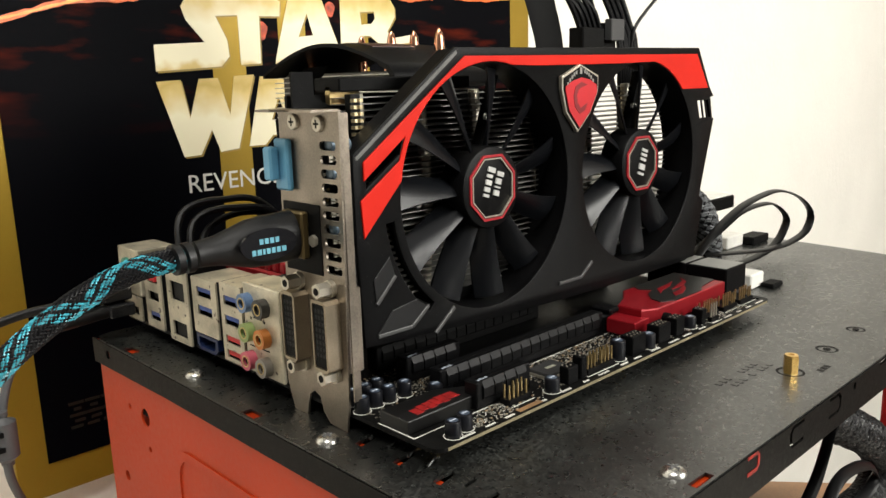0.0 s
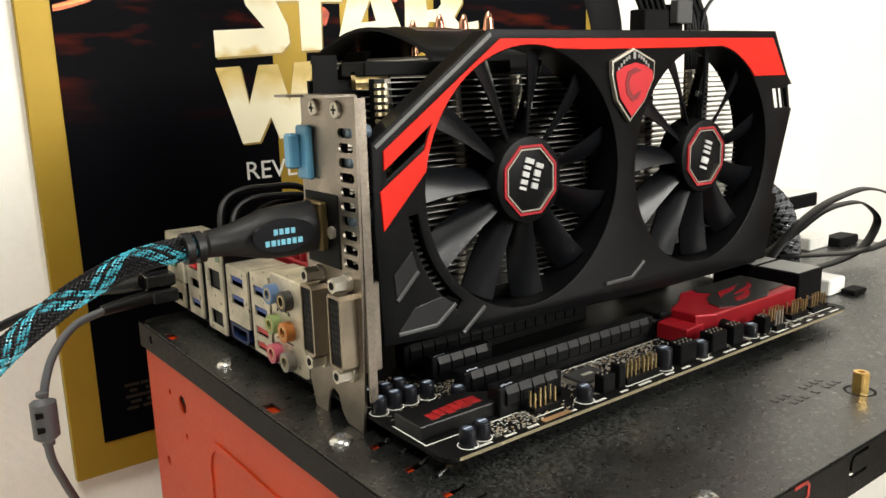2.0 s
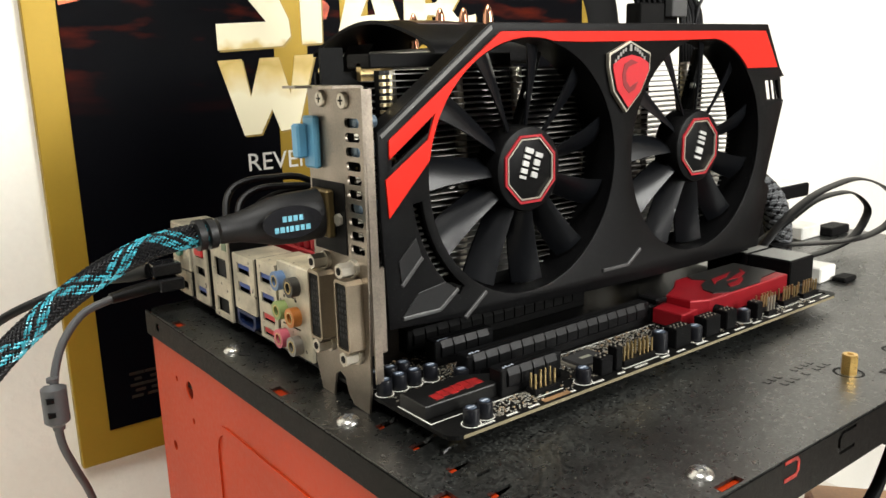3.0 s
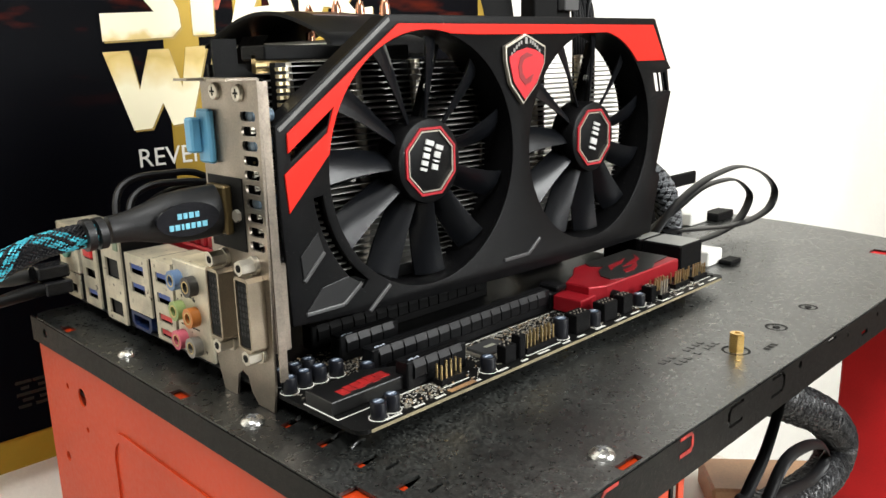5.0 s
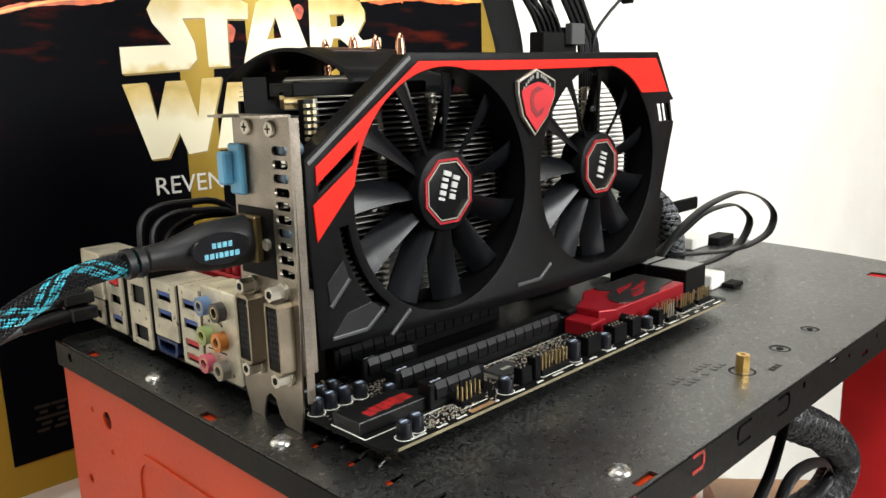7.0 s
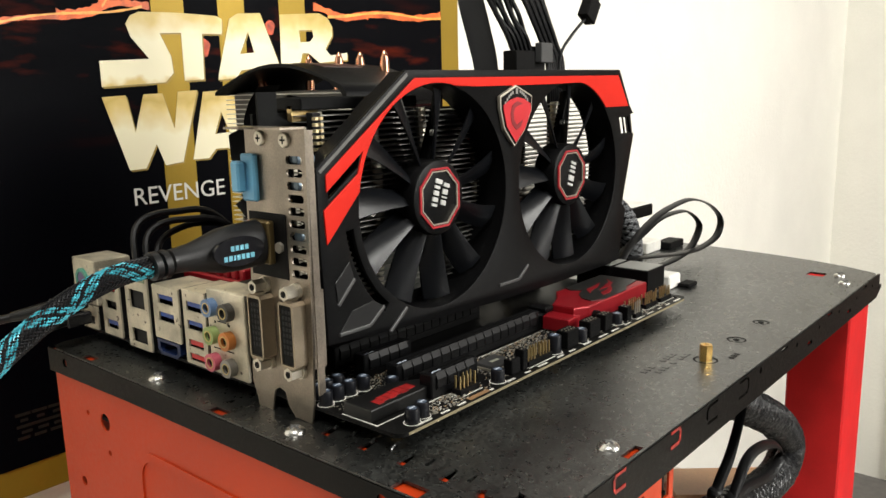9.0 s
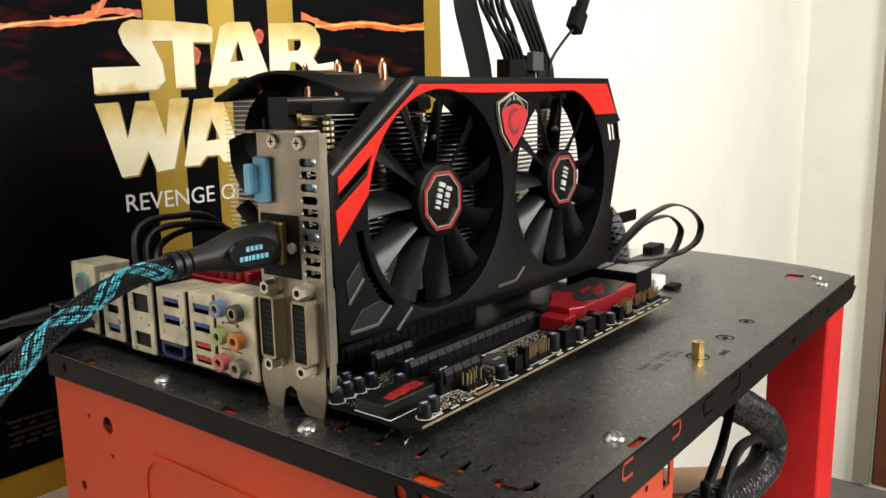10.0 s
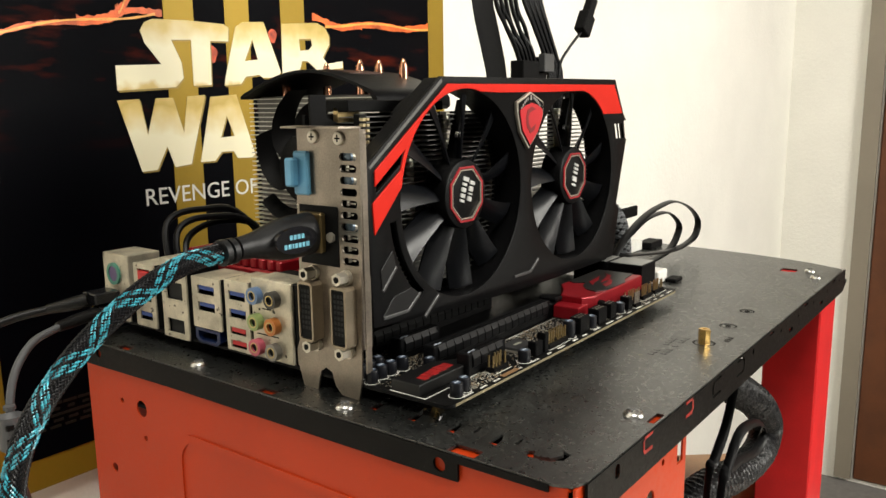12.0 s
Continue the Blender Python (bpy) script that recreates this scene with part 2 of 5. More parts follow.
structure("ceiling", box(B(), -1700, 2100, -1800, 412, 1600, 1650), ROOM, "unseen ceiling, kept dark to cut bounced light", "ceiling")
structure("wall_east", plate("x", 2000, 2100, rect(-1700, 312, -880, 1600), [rect(-918, 92, -870, 1200)]), WALL, "cream painted wall beside a wooden door", "wall")
structure("wall_west", box(B(), -1700, -1600, -1700, 312, -880, 1600), ROOM, "unseen wall, kept dark to cut bounced light", "wall")
GLASS = bpy.data.materials.new("window_glass")
GLASS.use_nodes = True
GLASS.node_tree.nodes["Principled BSDF"].inputs["Transmission Weight"].default_value = 1.0
GLASS.node_tree.nodes["Principled BSDF"].inputs["Roughness"].default_value = 0.02
window = grp("window_1", (885, -1750, 290), "white framed window facing the desk", "window", kind="structure")
part("window_frame", plate("y", -1790, -1740, rect(380, 1390, 290, 1210), [rect(410, 870, 320, 1180), rect(900, 1360, 320, 1180)]), mat("white_frame_paint", (0.8, 0.8, 0.78), 0.5), window)
for a, b in ((410, 870), (900, 1360)):
    p = part("pane", box(B(), a, b, -1767, -1763, 320, 1180), GLASS, window)
    p.visible_shadow = False
door = grp("door_1", (2040, -300, -870), "closed brown wooden door in an added casing toned as wall shade", "door", kind="structure")
# casing added beside the door; its taupe gives the wall's shading near the corner
part("casing", plate("x", 1985, 1999.5, [(135, -869), (135, 1280), (-978, 1280), (-978, -869), (-923, -869), (-923, 1225), (96, 1225), (96, -869)]), mat("wall_shade_taupe", (0.25, 0.215, 0.165), 0.6, vary=0.05, scale=10), door, "added casing, taupe as the shade on the wall")
part("leaf", box(B(), 1992, 2045, -915, 90, -868, 1198, 3), BROWN, door, "brown stained wooden leaf")
ceil_lamp = grp("ceiling_lamp", (-500, -500, 1600), "square white ceiling lamp", "lamp")
part("housing", plate("z", 1500, 1599, rect(-880, -120, -830, -170, 20), [rect(-870, -130, -820, -180, 15)]), mat("white_lamp_housing", (0.8, 0.8, 0.8), 0.5), ceil_lamp)

# ---- the poster on the wall ----
poster = grp("poster", (225, 311, -134), "dark film poster with gold border and lettering on the wall", "poster")
PL, PR, PB, PT = -35, 484, -134, 560
PY = 305
part("backing_board", box(B(), PL, PR, PY, PY + 6.8, PB, PT, 0.6), GOLDCARD, poster, "gold card border")


def poster_print():
    m = bpy.data.materials.new("dark_poster_print")
    m.use_nodes = True
    nt = m.node_tree
    b = nt.nodes["Principled BSDF"]
    b.inputs["Roughness"].default_value = 0.5
    b.inputs["Specular IOR Level"].default_value = 0.04
    tc = nt.nodes.new("ShaderNodeTexCoord")
    sep = nt.nodes.new("ShaderNodeSeparateXYZ")
    nt.links.new(tc.outputs["Object"], sep.inputs[0])
    mp = nt.nodes.new("ShaderNodeMapping")
    mp.inputs["Scale"].default_value = (14, 1, 60)
    nt.links.new(tc.outputs["Object"], mp.inputs[0])
    n = nt.nodes.new("ShaderNodeTexNoise")
    n.inputs["Scale"].default_value, n.inputs["Detail"].default_value = 1.0, 7.0
    nt.links.new(mp.outputs[0], n.inputs["Vector"])

    def rng(out, lo, hi, a=0.0, z=1.0):
        r = nt.nodes.new("ShaderNodeMapRange")
        for k, v in enumerate((lo, hi, a, z)):
            r.inputs[k + 1].default_value = v
        nt.links.new(out, r.inputs[0])
        return r.outputs[0]

    def op(kind, a, bb):
        q = nt.nodes.new("ShaderNodeMath")
        q.operation = kind
        for k, v in enumerate((a, bb)):
            if isinstance(v, float):
                q.inputs[k].default_value = v
            else:
                nt.links.new(v, q.inputs[k])
        return q.outputs[0]
    z = sep.outputs["Z"]
    glow = op("MULTIPLY", rng(z, 0.235, 0.29), rng(z, 0.36, 0.32))
    red = op("MULTIPLY", rng(n.outputs["Fac"], 0.54, 0.8), glow)
    ramp = nt.nodes.new("ShaderNodeMix")
    ramp.data_type = "RGBA"
    nt.links.new(red, ramp.inputs[0])
    ramp.inputs[6].default_value = (0.0009, 0.0010, 0.0020, 1)
    ramp.inputs[7].default_value = (0.12, 0.012, 0.003, 1)
    nt.links.new(ramp.outputs[2], b.inputs["Base Color"])
    return m


PRINT = poster_print()
part("printed_sheet", box(B(), -15, 455, PY - 0.8, PY - 0.1, -111, 540), PRINT, poster, "black print with dim red clouds")



def sheet_shape(name, poly, material, label, lo=PY - 1.25, hi=PY - 0.85):
    return part(name, plate("y", lo, hi, poly), material, poster, label)


for a, b in ((129, 156), (186, 211), (246, 274)):
    sheet_shape("gold_bar", rect(a, b, 18, 330), GOLDCARD, "dull gold printed bar")
# block shapes of the title, with their counters; the last two stand mostly behind the cooler
letters = [
    ([(86, 162), (124, 164), (111, 179), (108, 188), (112, 194), (119, 197), (150, 198), (184, 197.5), (189, 195), (188, 184), (170, 183.5), (169, 149), (152, 148), (152, 183.5), (134, 182.5), (142, 166), (143, 154), (136, 147), (86, 144)], []),
    ([(196, 196), (204, 200.5), (226, 202), (243, 161), (240, 156), (223, 155.5), (219, 158), (204, 156), (199, 150), (182, 148.5), (183, 154)], [[(213, 187), (204, 169), (218, 170.5)]]),
    ([(246, 202), (289, 205.5), (299, 202), (304, 195), (304, 187), (295, 175), (301, 169.5), (321, 172.5), (321, 166), (288, 163), (276, 171), (269, 171), (265, 161), (245, 159)], [[(266, 190), (281, 191), (282, 185), (278, 181), (267, 180)]]),
    ([(85, 137), (103, 138), (108, 111), (117, 138.5), (132, 139), (140, 112), (145, 140), (162, 141), (145, 87), (130, 85.5), (124, 102), (114, 84.5), (101, 84)], []),
    ([(167, 139.5), (193, 141.5), (210, 91), (206, 88.5), (191, 89), (187, 95), (175, 95), (168, 88), (154, 88), (155, 92)], [[(182, 124), (175, 106.5), (189, 107.5)]]),
    ([(224, 92), (238, 92), (240, 104), (248, 104), (258, 93), (278, 94), (270, 109), (276, 123), (272, 138), (224, 140)], []),
    ([(284, 94), (322, 95), (330, 105), (318, 121), (318, 127), (334, 128), (334, 140), (302, 140), (296, 129), (308, 111), (284, 110)], []),
]
DARKGOLD = mat("dark_gold_print", (0.34, 0.22, 0.035), 0.45, vary=0.1, scale=30)


def foil():
    """Title foil: pale in the middle of each row of letters, deeper gold towards its top, as printed."""
    m = bpy.data.materials.new("gold_foil_gradient")
    m.use_nodes = True
    nt = m.node_tree
    b = nt.nodes["Principled BSDF"]
    b.inputs["Roughness"].default_value = 0.4
    tc = nt.nodes.new("ShaderNodeTexCoord")
    sep = nt.nodes.new("ShaderNodeSeparateXYZ")
    nt.links.new(tc.outputs["Object"], sep.inputs[0])
    ns = nt.nodes.new("ShaderNodeTexNoise")
    ns.inputs["Scale"].default_value = 60
    nt.links.new(tc.outputs["Object"], ns.inputs["Vector"])
    ad = nt.nodes.new("ShaderNodeMath")
    ad.operation, ad.inputs[1].default_value = "MULTIPLY_ADD", 0.022
    nt.links.new(ns.outputs["Fac"], ad.inputs[0])
    nt.links.new(sep.outputs["Z"], ad.inputs[2])
    rp = nt.nodes.new("ShaderNodeValToRGB")
    mr = nt.nodes.new("ShaderNodeMapRange")
    mr.inputs[1].default_value, mr.inputs[2].default_value = 0.215, 0.350
    nt.links.new(ad.outputs[0], mr.inputs[0])
    nt.links.new(mr.outputs[0], rp.inputs[0])
    pale, gold, deep = (0.95, 0.88, 0.62, 1), (0.74, 0.56, 0.20, 1), (0.60, 0.42, 0.10, 1)
    stops = rp.color_ramp.elements
    stops[0].position, stops[0].color = 0.0, gold
    stops[1].position, stops[1].color = 1.0, deep
    for at, c in ((0.10, pale), (0.30, pale), (0.43, gold), (0.47, deep), (0.56, gold), (0.60, pale), (0.80, pale), (0.93, gold)):
        rp.color_ramp.elements.new(at).color = c
    nt.links.new(rp.outputs[0], b.inputs["Base Color"])
    return m


FOIL = foil()
for poly, counters in letters:
    part("gold_shade", plate("y", PY - 1.29, PY - 1.26, [(u + 1.3, v - 1.3) for u, v in poly], [[(u + 1.3, v - 1.3) for u, v in c] for c in counters]), DARKGOLD, poster, "dark gold shade of a block shape")
    part("gold_shape", plate("y", PY - 1.7, PY - 1.3, poly, counters), FOIL, poster, "pale gold block shape")
WHITEPRINT = mat("white_title_print", (0.72, 0.71, 0.66), 0.5)
bm = words("REVENGE OF", 18.5, Matrix.Translation((101, PY - 1.5, 58)) @ Matrix.Rotation(radians(90), 4, "X") @ Matrix.Diagonal((1.02, 1, 1, 1)), 0.15)
part("title_lettering", bm, WHITEPRINT, poster, "white printed title words")
LAVA = mat("orange_print", (0.85, 0.14, 0.02), 0.4, vary=0.5, scale=70)
HOT = mat("yellow_orange_print", (0.95, 0.42, 0.08), 0.4, vary=0.3, scale=90)
rl = random.Random(5)


def streak(x0, x1, z0, z1, thick, material, lo):
    n = 26
    top, bot = [], []
    for k in range(n + 1):
        s = k / n
        x, z = x0 + (x1 - x0) * s, z0 + (z1 - z0) * s + 2.2 * math.sin(7 * s + x0)
        w = thick * (0.6 + 0.55 * rl.random())
        top.append((x, z + w))
        bot.append((x, z - w * 0.7))
    part("lava_streak", plate("y", lo, lo + 0.3, top + bot[::-1]), material, poster, "bright orange glowing river print")


streak(-14, 92, 176, 197, 2.4, LAVA, PY - 1.15)
streak(60, 128, 193, 203, 3.4, LAVA, PY - 1.12)
streak(-14, 122, 177, 202, 1.1, HOT, PY - 1.5)
streak(90, 112, 199, 222, 3.6, LAVA, PY - 1.10)
streak(92, 106, 201, 216, 1.4, HOT, PY - 1.52)
streak(284, 350, 208, 203, 3.6, LAVA, PY - 1.15)
streak(320, 454, 203, 212, 3.8, LAVA, PY - 1.12)
streak(300, 454, 205, 211, 1.5, HOT, PY - 1.5)
EMBER = mat("ember_print", (0.55, 0.07, 0.02), 0.5, vary=0.6, scale=160)
for cx, cz, ra, rb2 in ((171.5, 173, 5, 7), (236, 191, 4.5, 6)):
    sheet_shape("ember", [(cx + ra * math.cos(a) * (1 + 0.2 * math.sin(3 * a)), cz + rb2 * math.sin(a)) for a in np.linspace(0, 2 * math.pi, 16, endpoint=False)], EMBER, "glowing orange ember print", PY - 1.22, PY - 1.05)
DIMGOLD = mat("dim_gold_print", (0.007, 0.005, 0.0015), 0.5, vary=0.5, scale=300)
for k in range(5):
    for q in range(6):
        part("small_print_bar", box(B(), 2 + q * 11 + (k % 2) * 3, 10 + q * 11 + (k % 3) * 2, PY - 1.2, PY - 0.85, -92 + k * 4.2, -90 + k * 4.2), DIMGOLD, poster)

# ---- the red computer case that carries the board ----
TZ = -1.5
case = grp("computer_case", (200, 40, DESK_Z), "orange-red computer case with black powder-coated tray on top", "computer case")
holes = [rect(-8.6, -3.8, 39.5, 49.5), rect(-8.2, -3.6, 160, 170), rect(410, 422, -92, -80), rect(-9.5, -2.5, -77, -64)]
for yy in (-10, -32, -53, -74):
    holes.append([(5.5, yy - 3.4), (9, yy - 3.0), (15, yy - 1.4), (15.5, yy + 0.6), (9, yy + 0.6), (5.5, yy + 0.2)])
for yy in (-21, -42.5, -62.5, -83):
    holes.append([(10.5, yy - 1.6), (17, yy - 0.6), (17, yy + 0.4), (10.5, yy + 0.2)])
holes.append(rect(62, 74, -119.9, -116.4))
holes.append([(4, -92), (9, -90.5), (10, -93), (6.5, -94), (7.5, -101), (13, -103.5), (16, -102), (15, -106), (9, -106), (5, -102)])
tray_edge = [(-1, -121), (437, -121), (443.5, -118.5), (446.5, -112), (455, -95), (463, -70), (469, -40), (474, 0), (478, 45), (480, 207), (-1, 207), (-7.4, 204.4), (-10, 198), (-10, -112), (-7.4, -118.4)]
part("motherboard_tray", plate("z", TZ - 1.2, TZ, tray_edge, holes), TRAY, case, "black powder-coated steel tray, dusty")
part("front_flange", plate("x", -10.6, -9.4, [(207, TZ - 0.8), (207, -16), (119, -14), (-38, -13.4), (-70, -13), (-70, -5.4), (-110, -5.2), (-110, TZ - 0.8)], [circle(187, -8, 2.5, 14), circle(-61, -8, 3.0, 16)]), FLANGE, case)
slots = []
for k in range(6):
    x0 = 234 + k * 42
    slots.append(rect(x0 - 4, x0 + 6, -4.6, -3.0, 0.6) if k % 2 == 0 else rect(x0, x0 + 9, -13.5, -11, 1.0))
    if x0 < 420:
        slots.append(circle(x0 + 22, -7, 1.3, 10))
slots.append(rect(197, 200, -7.2, -3.8, 1.2))
slots.append(rect(21, 25, -10, -4, 1.8))
# tabs punched out on three sides: the cut opens towards one end
for xc, back in ((131, 0), (170, 1)):
    slots.append([(xc + 2.4, -3.0), (xc + 13, -3.0), (xc + 13, -4.4), (xc + 3.4, -4.4), (xc + 2.0, -6), (xc + 2.0, -9.4), (xc + 3.4, -10.8), (xc + 13, -10.8), (xc + 13, -12.2), (xc + 2.4, -12.2), (xc, -10), (xc, -5.4)] if not back else [(xc + 10.6, -3.0), (xc, -3.0), (xc, -4.4), (xc + 9.6, -4.4), (xc + 11, -6), (xc + 11, -9.4), (xc + 9.6, -10.8), (xc, -10.8), (xc, -12.2), (xc + 10.6, -12.2), (xc + 13, -10), (xc + 13, -5.4)])
for xc, back in ((47, 0), (95, 1)):
    tab = [(2.4, -3.4), (13, -3.4), (13, -4.8), (3.4, -4.8), (1.8, -6), (1.8, -10), (3.4, -11.2), (13, -11.2), (13, -13), (2.4, -13), (0, -10.6), (0, -5.6)]
    part("punched_tab", plate("y", -121.85, -121.62, [(xc + 0.72 * (13 - u if back else u), -2.2 + 0.8 * (v + 3.4)) for u, v in tab]), mat("worn_red_edge", (0.30, 0.014, 0.008), 0.5, vary=0.6, scale=260), case, "worn red edge of a punched tab")
part("side_flange", plate("y", -121.6, -120.4, [(-2, TZ - 0.8), (-2, -19), (440, -19), (446, -13), (446, TZ - 0.8)], slots), FLANGE, case)
body_holes = [circle(150, -34, 5, 18), circle(169, -33, 1.7, 10), circle(148, -51, 1.7, 10), circle(183, -78, 3.0, 12)]
part("rear_panel", plate("x", -8.8, -7.8, rect(-117, 204, DESK_Z + 0.2, TZ - 1.4), body_holes), ORANGE, case, "orange-red enamelled steel panel")
part("pressed_rim", plate("x", -9.7, -8.9, rect(-86, 118, -180, -38, 16), [rect(-82, 114, -176, -42, 13)]), ORANGE, case)
part("side_panel", plate("y", -119.6, -118.6, rect(-7.6, 103, DESK_Z + 0.2, TZ - 1.4), [rect(92, 99, -32, -13), rect(57, 66, -46, -32, 4.4), circle(75, -24, 1.6, 10)]), ORANGE, case, "orange enamelled steel side")
part("left_panel", box(B(), -7.6, 440, 203, 204, DESK_Z + 0.2, TZ - 1.4), ORANGE, case)
part("corner_post", box(B(), 390, 440, -117, -77, DESK_Z + 0.2, TZ - 1.4, 1.2), REDWOOD, case, "red painted wooden post with streaky brushwork")
part("corner_post", box(B(), 390, 440, 160, 200, DESK_Z + 0.2, TZ - 1.4, 1.2), REDWOOD, case)
BLACKIN = MATTE
# black plate added under the tray so its holes look dark
part("inner_shelf", box(B(), -7.5, 101.5, -117, 202, -34, -32), BLACKIN, case)
part("folded_rim", box(B(), -7.5, 10.2, -117.5, 202, -4.4, -3.4), ORANGE, case, "orange-red folded steel rim below the tray")
part("folded_rim", box(B(), 40, 101.5, -117.8, -108, -4.4, -3.4), ORANGE, case)
part("inner_divider", box(B(), 102, 104, -115, 200, -40, TZ - 1.4), BLACKIN, case)


def pan_screw(x, y, z=TZ, r=4.6):
    s = grp("screw", (x, y, z), "shiny steel pan-head screw in the black tray", "screw", "screws in the tray")
    bm = B()
    bmesh.ops.create_uvsphere(bm, u_segments=20, v_segments=10, radius=1.0, matrix=Matrix.LocRotScale((x, y, z), None, (r, r, 2.6)))
    bmesh.ops.bisect_plane(bm, geom=bm.verts[:] + bm.edges[:] + bm.faces[:], plane_co=(0, 0, z + 0.02), plane_no=(0, 0, -1), clear_outer=True)
    part("head", bm, CHROME, s, smooth=True)
    bm = box(B(), x - 2.2, x + 2.2, y - 0.45, y + 0.45, z + 2.1, z + 2.75)
    box(bm, x - 0.45, x + 0.45, y - 2.2, y - 0.46, z + 2.1, z + 2.75)
    box(bm, x - 0.45, x + 0.45, y + 0.46, y + 2.2, z + 2.1, z + 2.75)
    part("cross_recess", bm, mat("dark_recess", (0.1, 0.1, 0.1), 0.5), s)
    return s


for x, y in ((0, 0), (-1, 105), (66, -109), (396, -110), (418, -101)):
    pan_screw(x, y, TZ, 4.6 if x < 300 else 4.0)

so = grp("brass_standoff", (186, -98, TZ), "brass hexagonal standoff screwed into the tray", "standoff")
part("hex_post", cyl(B(), (186, -98, TZ), (186, -98, TZ + 8), 3.4, n=6), BRASS, so)
bm = B()
ring(bm, (186, -98, TZ + 8), (0, 0, 1), 2.9, 1.4, 0.5, 16)
part("rim", bm, BRASS, so)
for x, y, r in ((186, -98, 7.5), (228, -98, 6.5), (269, -97, 6.0)):
    d = grp("tray_dimple", (x, y, TZ), "pressed round dimple in the black tray", "dimple", "dimples in the tray")
    bm = B()
    n = 28
    prof = [(r + 2.5, 0.02), (r, 0.22), (r - 1.6, 0.2), (r - 2.8, 0.05)]
    rows = [[bm.verts.new((x + q * math.cos(2 * math.pi * k / n), y + q * math.sin(2 * math.pi * k / n), TZ + h)) for k in range(n)] for q, h in prof]
    for a in range(3):
        for k in range(n):
            bm.faces.new((rows[a][k], rows[a][(k + 1) % n], rows[a + 1][(k + 1) % n], rows[a + 1][k]))
    part("rim", bm, TRAY, d, smooth=True)
    bm = B()
    ring(bm, (x, y, TZ + 0.02), (0, 0, 1), r - 1.2, r - 2.4, 0.2, 24)
    part("groove", bm, MATTE, d)
    if x > 190:
        part("threaded_hole", cyl(B(), (x, y, TZ + 0.02), (x, y, TZ + 0.3), 1.7, n=12), MATTE, d)

# stamped letters beside the holes, too worn to read
stamp = grp("stamped_marking", (166, -84, TZ), "worn stamped lettering in the black tray", "marking")
rs = random.Random(8)
for row in range(2):
    for k in range(9):
        if k in (3, 4 + row):
            continue
        x, y = 150 + k * 4.2 + row * 4, -83 - row * 5.5
        bm = box(B(), x, x + 2.4, y, y + 0.7, TZ, TZ + 0.12)
        box(bm, x, x + 0.7, y + 0.71, y + 3.2, TZ, TZ + 0.12)
        part("stamped_bar", bm, FLANGE, stamp)
for k in range(3):
    part("stamped_bar", box(B(), 196 + k * 3.6, 198.4 + k * 3.6, -108.5, -105.5, TZ, TZ + 0.12), FLANGE, stamp)

# raised louvre lips beside the slots
for yy in (-10, -21, -32, -42.5):
    lp = smooth_path([(11.5, yy - 1.2, TZ + 0.1), (15, yy - 0.6, TZ + 1.4), (19, yy + 1, TZ + 0.2)], 4)
    part("louvre_lip", tube(B(), lp, 0.8, 0.5, 6), TRAY, case)

# ---- the graphics card standing in the board ----
gpu = grp("graphics_card", (140, 15, 14), "black and red graphics card with two large fans, standing upright", "graphics card")
H1, H2, HR = (94.5, 85.6), (213.8, 85.8), 53.6
FY = -1
outline = [(73, 145.5), (270.5, 146.8), (285, 124), (290, 119), (286, 118.6), (289, 106.6), (291, 106), (277, 61), (282, 57), (273, 24), (193, 23), (147, 24), (93, 26), (20, 30.5), (18, 74), (18, 106)]
crescent = circle(*H1, 62, 12, 187, 230) + circle(*H1, 57.8, 12, 187, 230)[::-1]
part("shroud", plate("y", FY, FY + 2, outline, [circle(*H1, HR, 64), circle(*H2, HR, 64), [(24, 93), (41, 104.5), (43, 111), (24, 97)], crescent, [(270.8, 117), (274.2, 106.8), (286.6, 106.8), (283.2, 117)]], 0.5), BLACK, gpu, "black moulded plastic shroud", smooth=True)
for x in (274.4, 278.8):
    part("slit_bar", plate("y", FY, FY + 0.6, [(x, 117.2), (x + 3.4, 106.6), (x + 4.8, 106.6), (x + 1.4, 117.2)]), BLACK, gpu)
rim = B()
for c in (H1, H2):
    ring(rim, (c[0], FY + 1.8, c[1]), (0, 1, 0), HR + 2.4, HR, 18.0, 64)
part("fan_duct", rim, BLACK, gpu, smooth=True)
part("top_rail", plate("y", FY + 1.9, 9, [(73, 145), (270, 146.3), (284.6, 123.6), (282.5, 123), (268.5, 144), (74, 142.5), (20, 103), (18, 105.5)]), BLACK, gpu)
part("bottom_rail", plate("y", FY + 1.9, 14, [(20, 31), (93, 26.5), (147, 24), (193, 22.5), (267, 22.5), (267, 25), (193, 25), (147, 26.5), (93, 29), (20, 33.5)]), BLACK, gpu)
red = [(78, 142), (267.5, 143.3), (281.5, 124), (252.5, 124)] + circle(*H2, 54.2, 10, 47, 80) + [(190, 138.4), (125, 137.8)] + circle(*H1, 54.2, 20, 76, 171) + [(21.5, 74), (20.5, 88.5), (40.5, 102), (44, 111.5), (22.5, 96), (22.5, 103)]
part("red_stripe", plate("y", FY - 0.7, FY + 0.2, red, (), 0.2), RED, gpu, "glossy bright red painted stripe")
# paler strip along the chamfer: its highlight, set as colour
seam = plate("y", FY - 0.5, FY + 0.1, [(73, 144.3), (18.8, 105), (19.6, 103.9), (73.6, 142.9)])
part("chamfer_edge", seam, mat("highlight_black_edge", (0.12, 0.12, 0.115), 0.35), gpu)
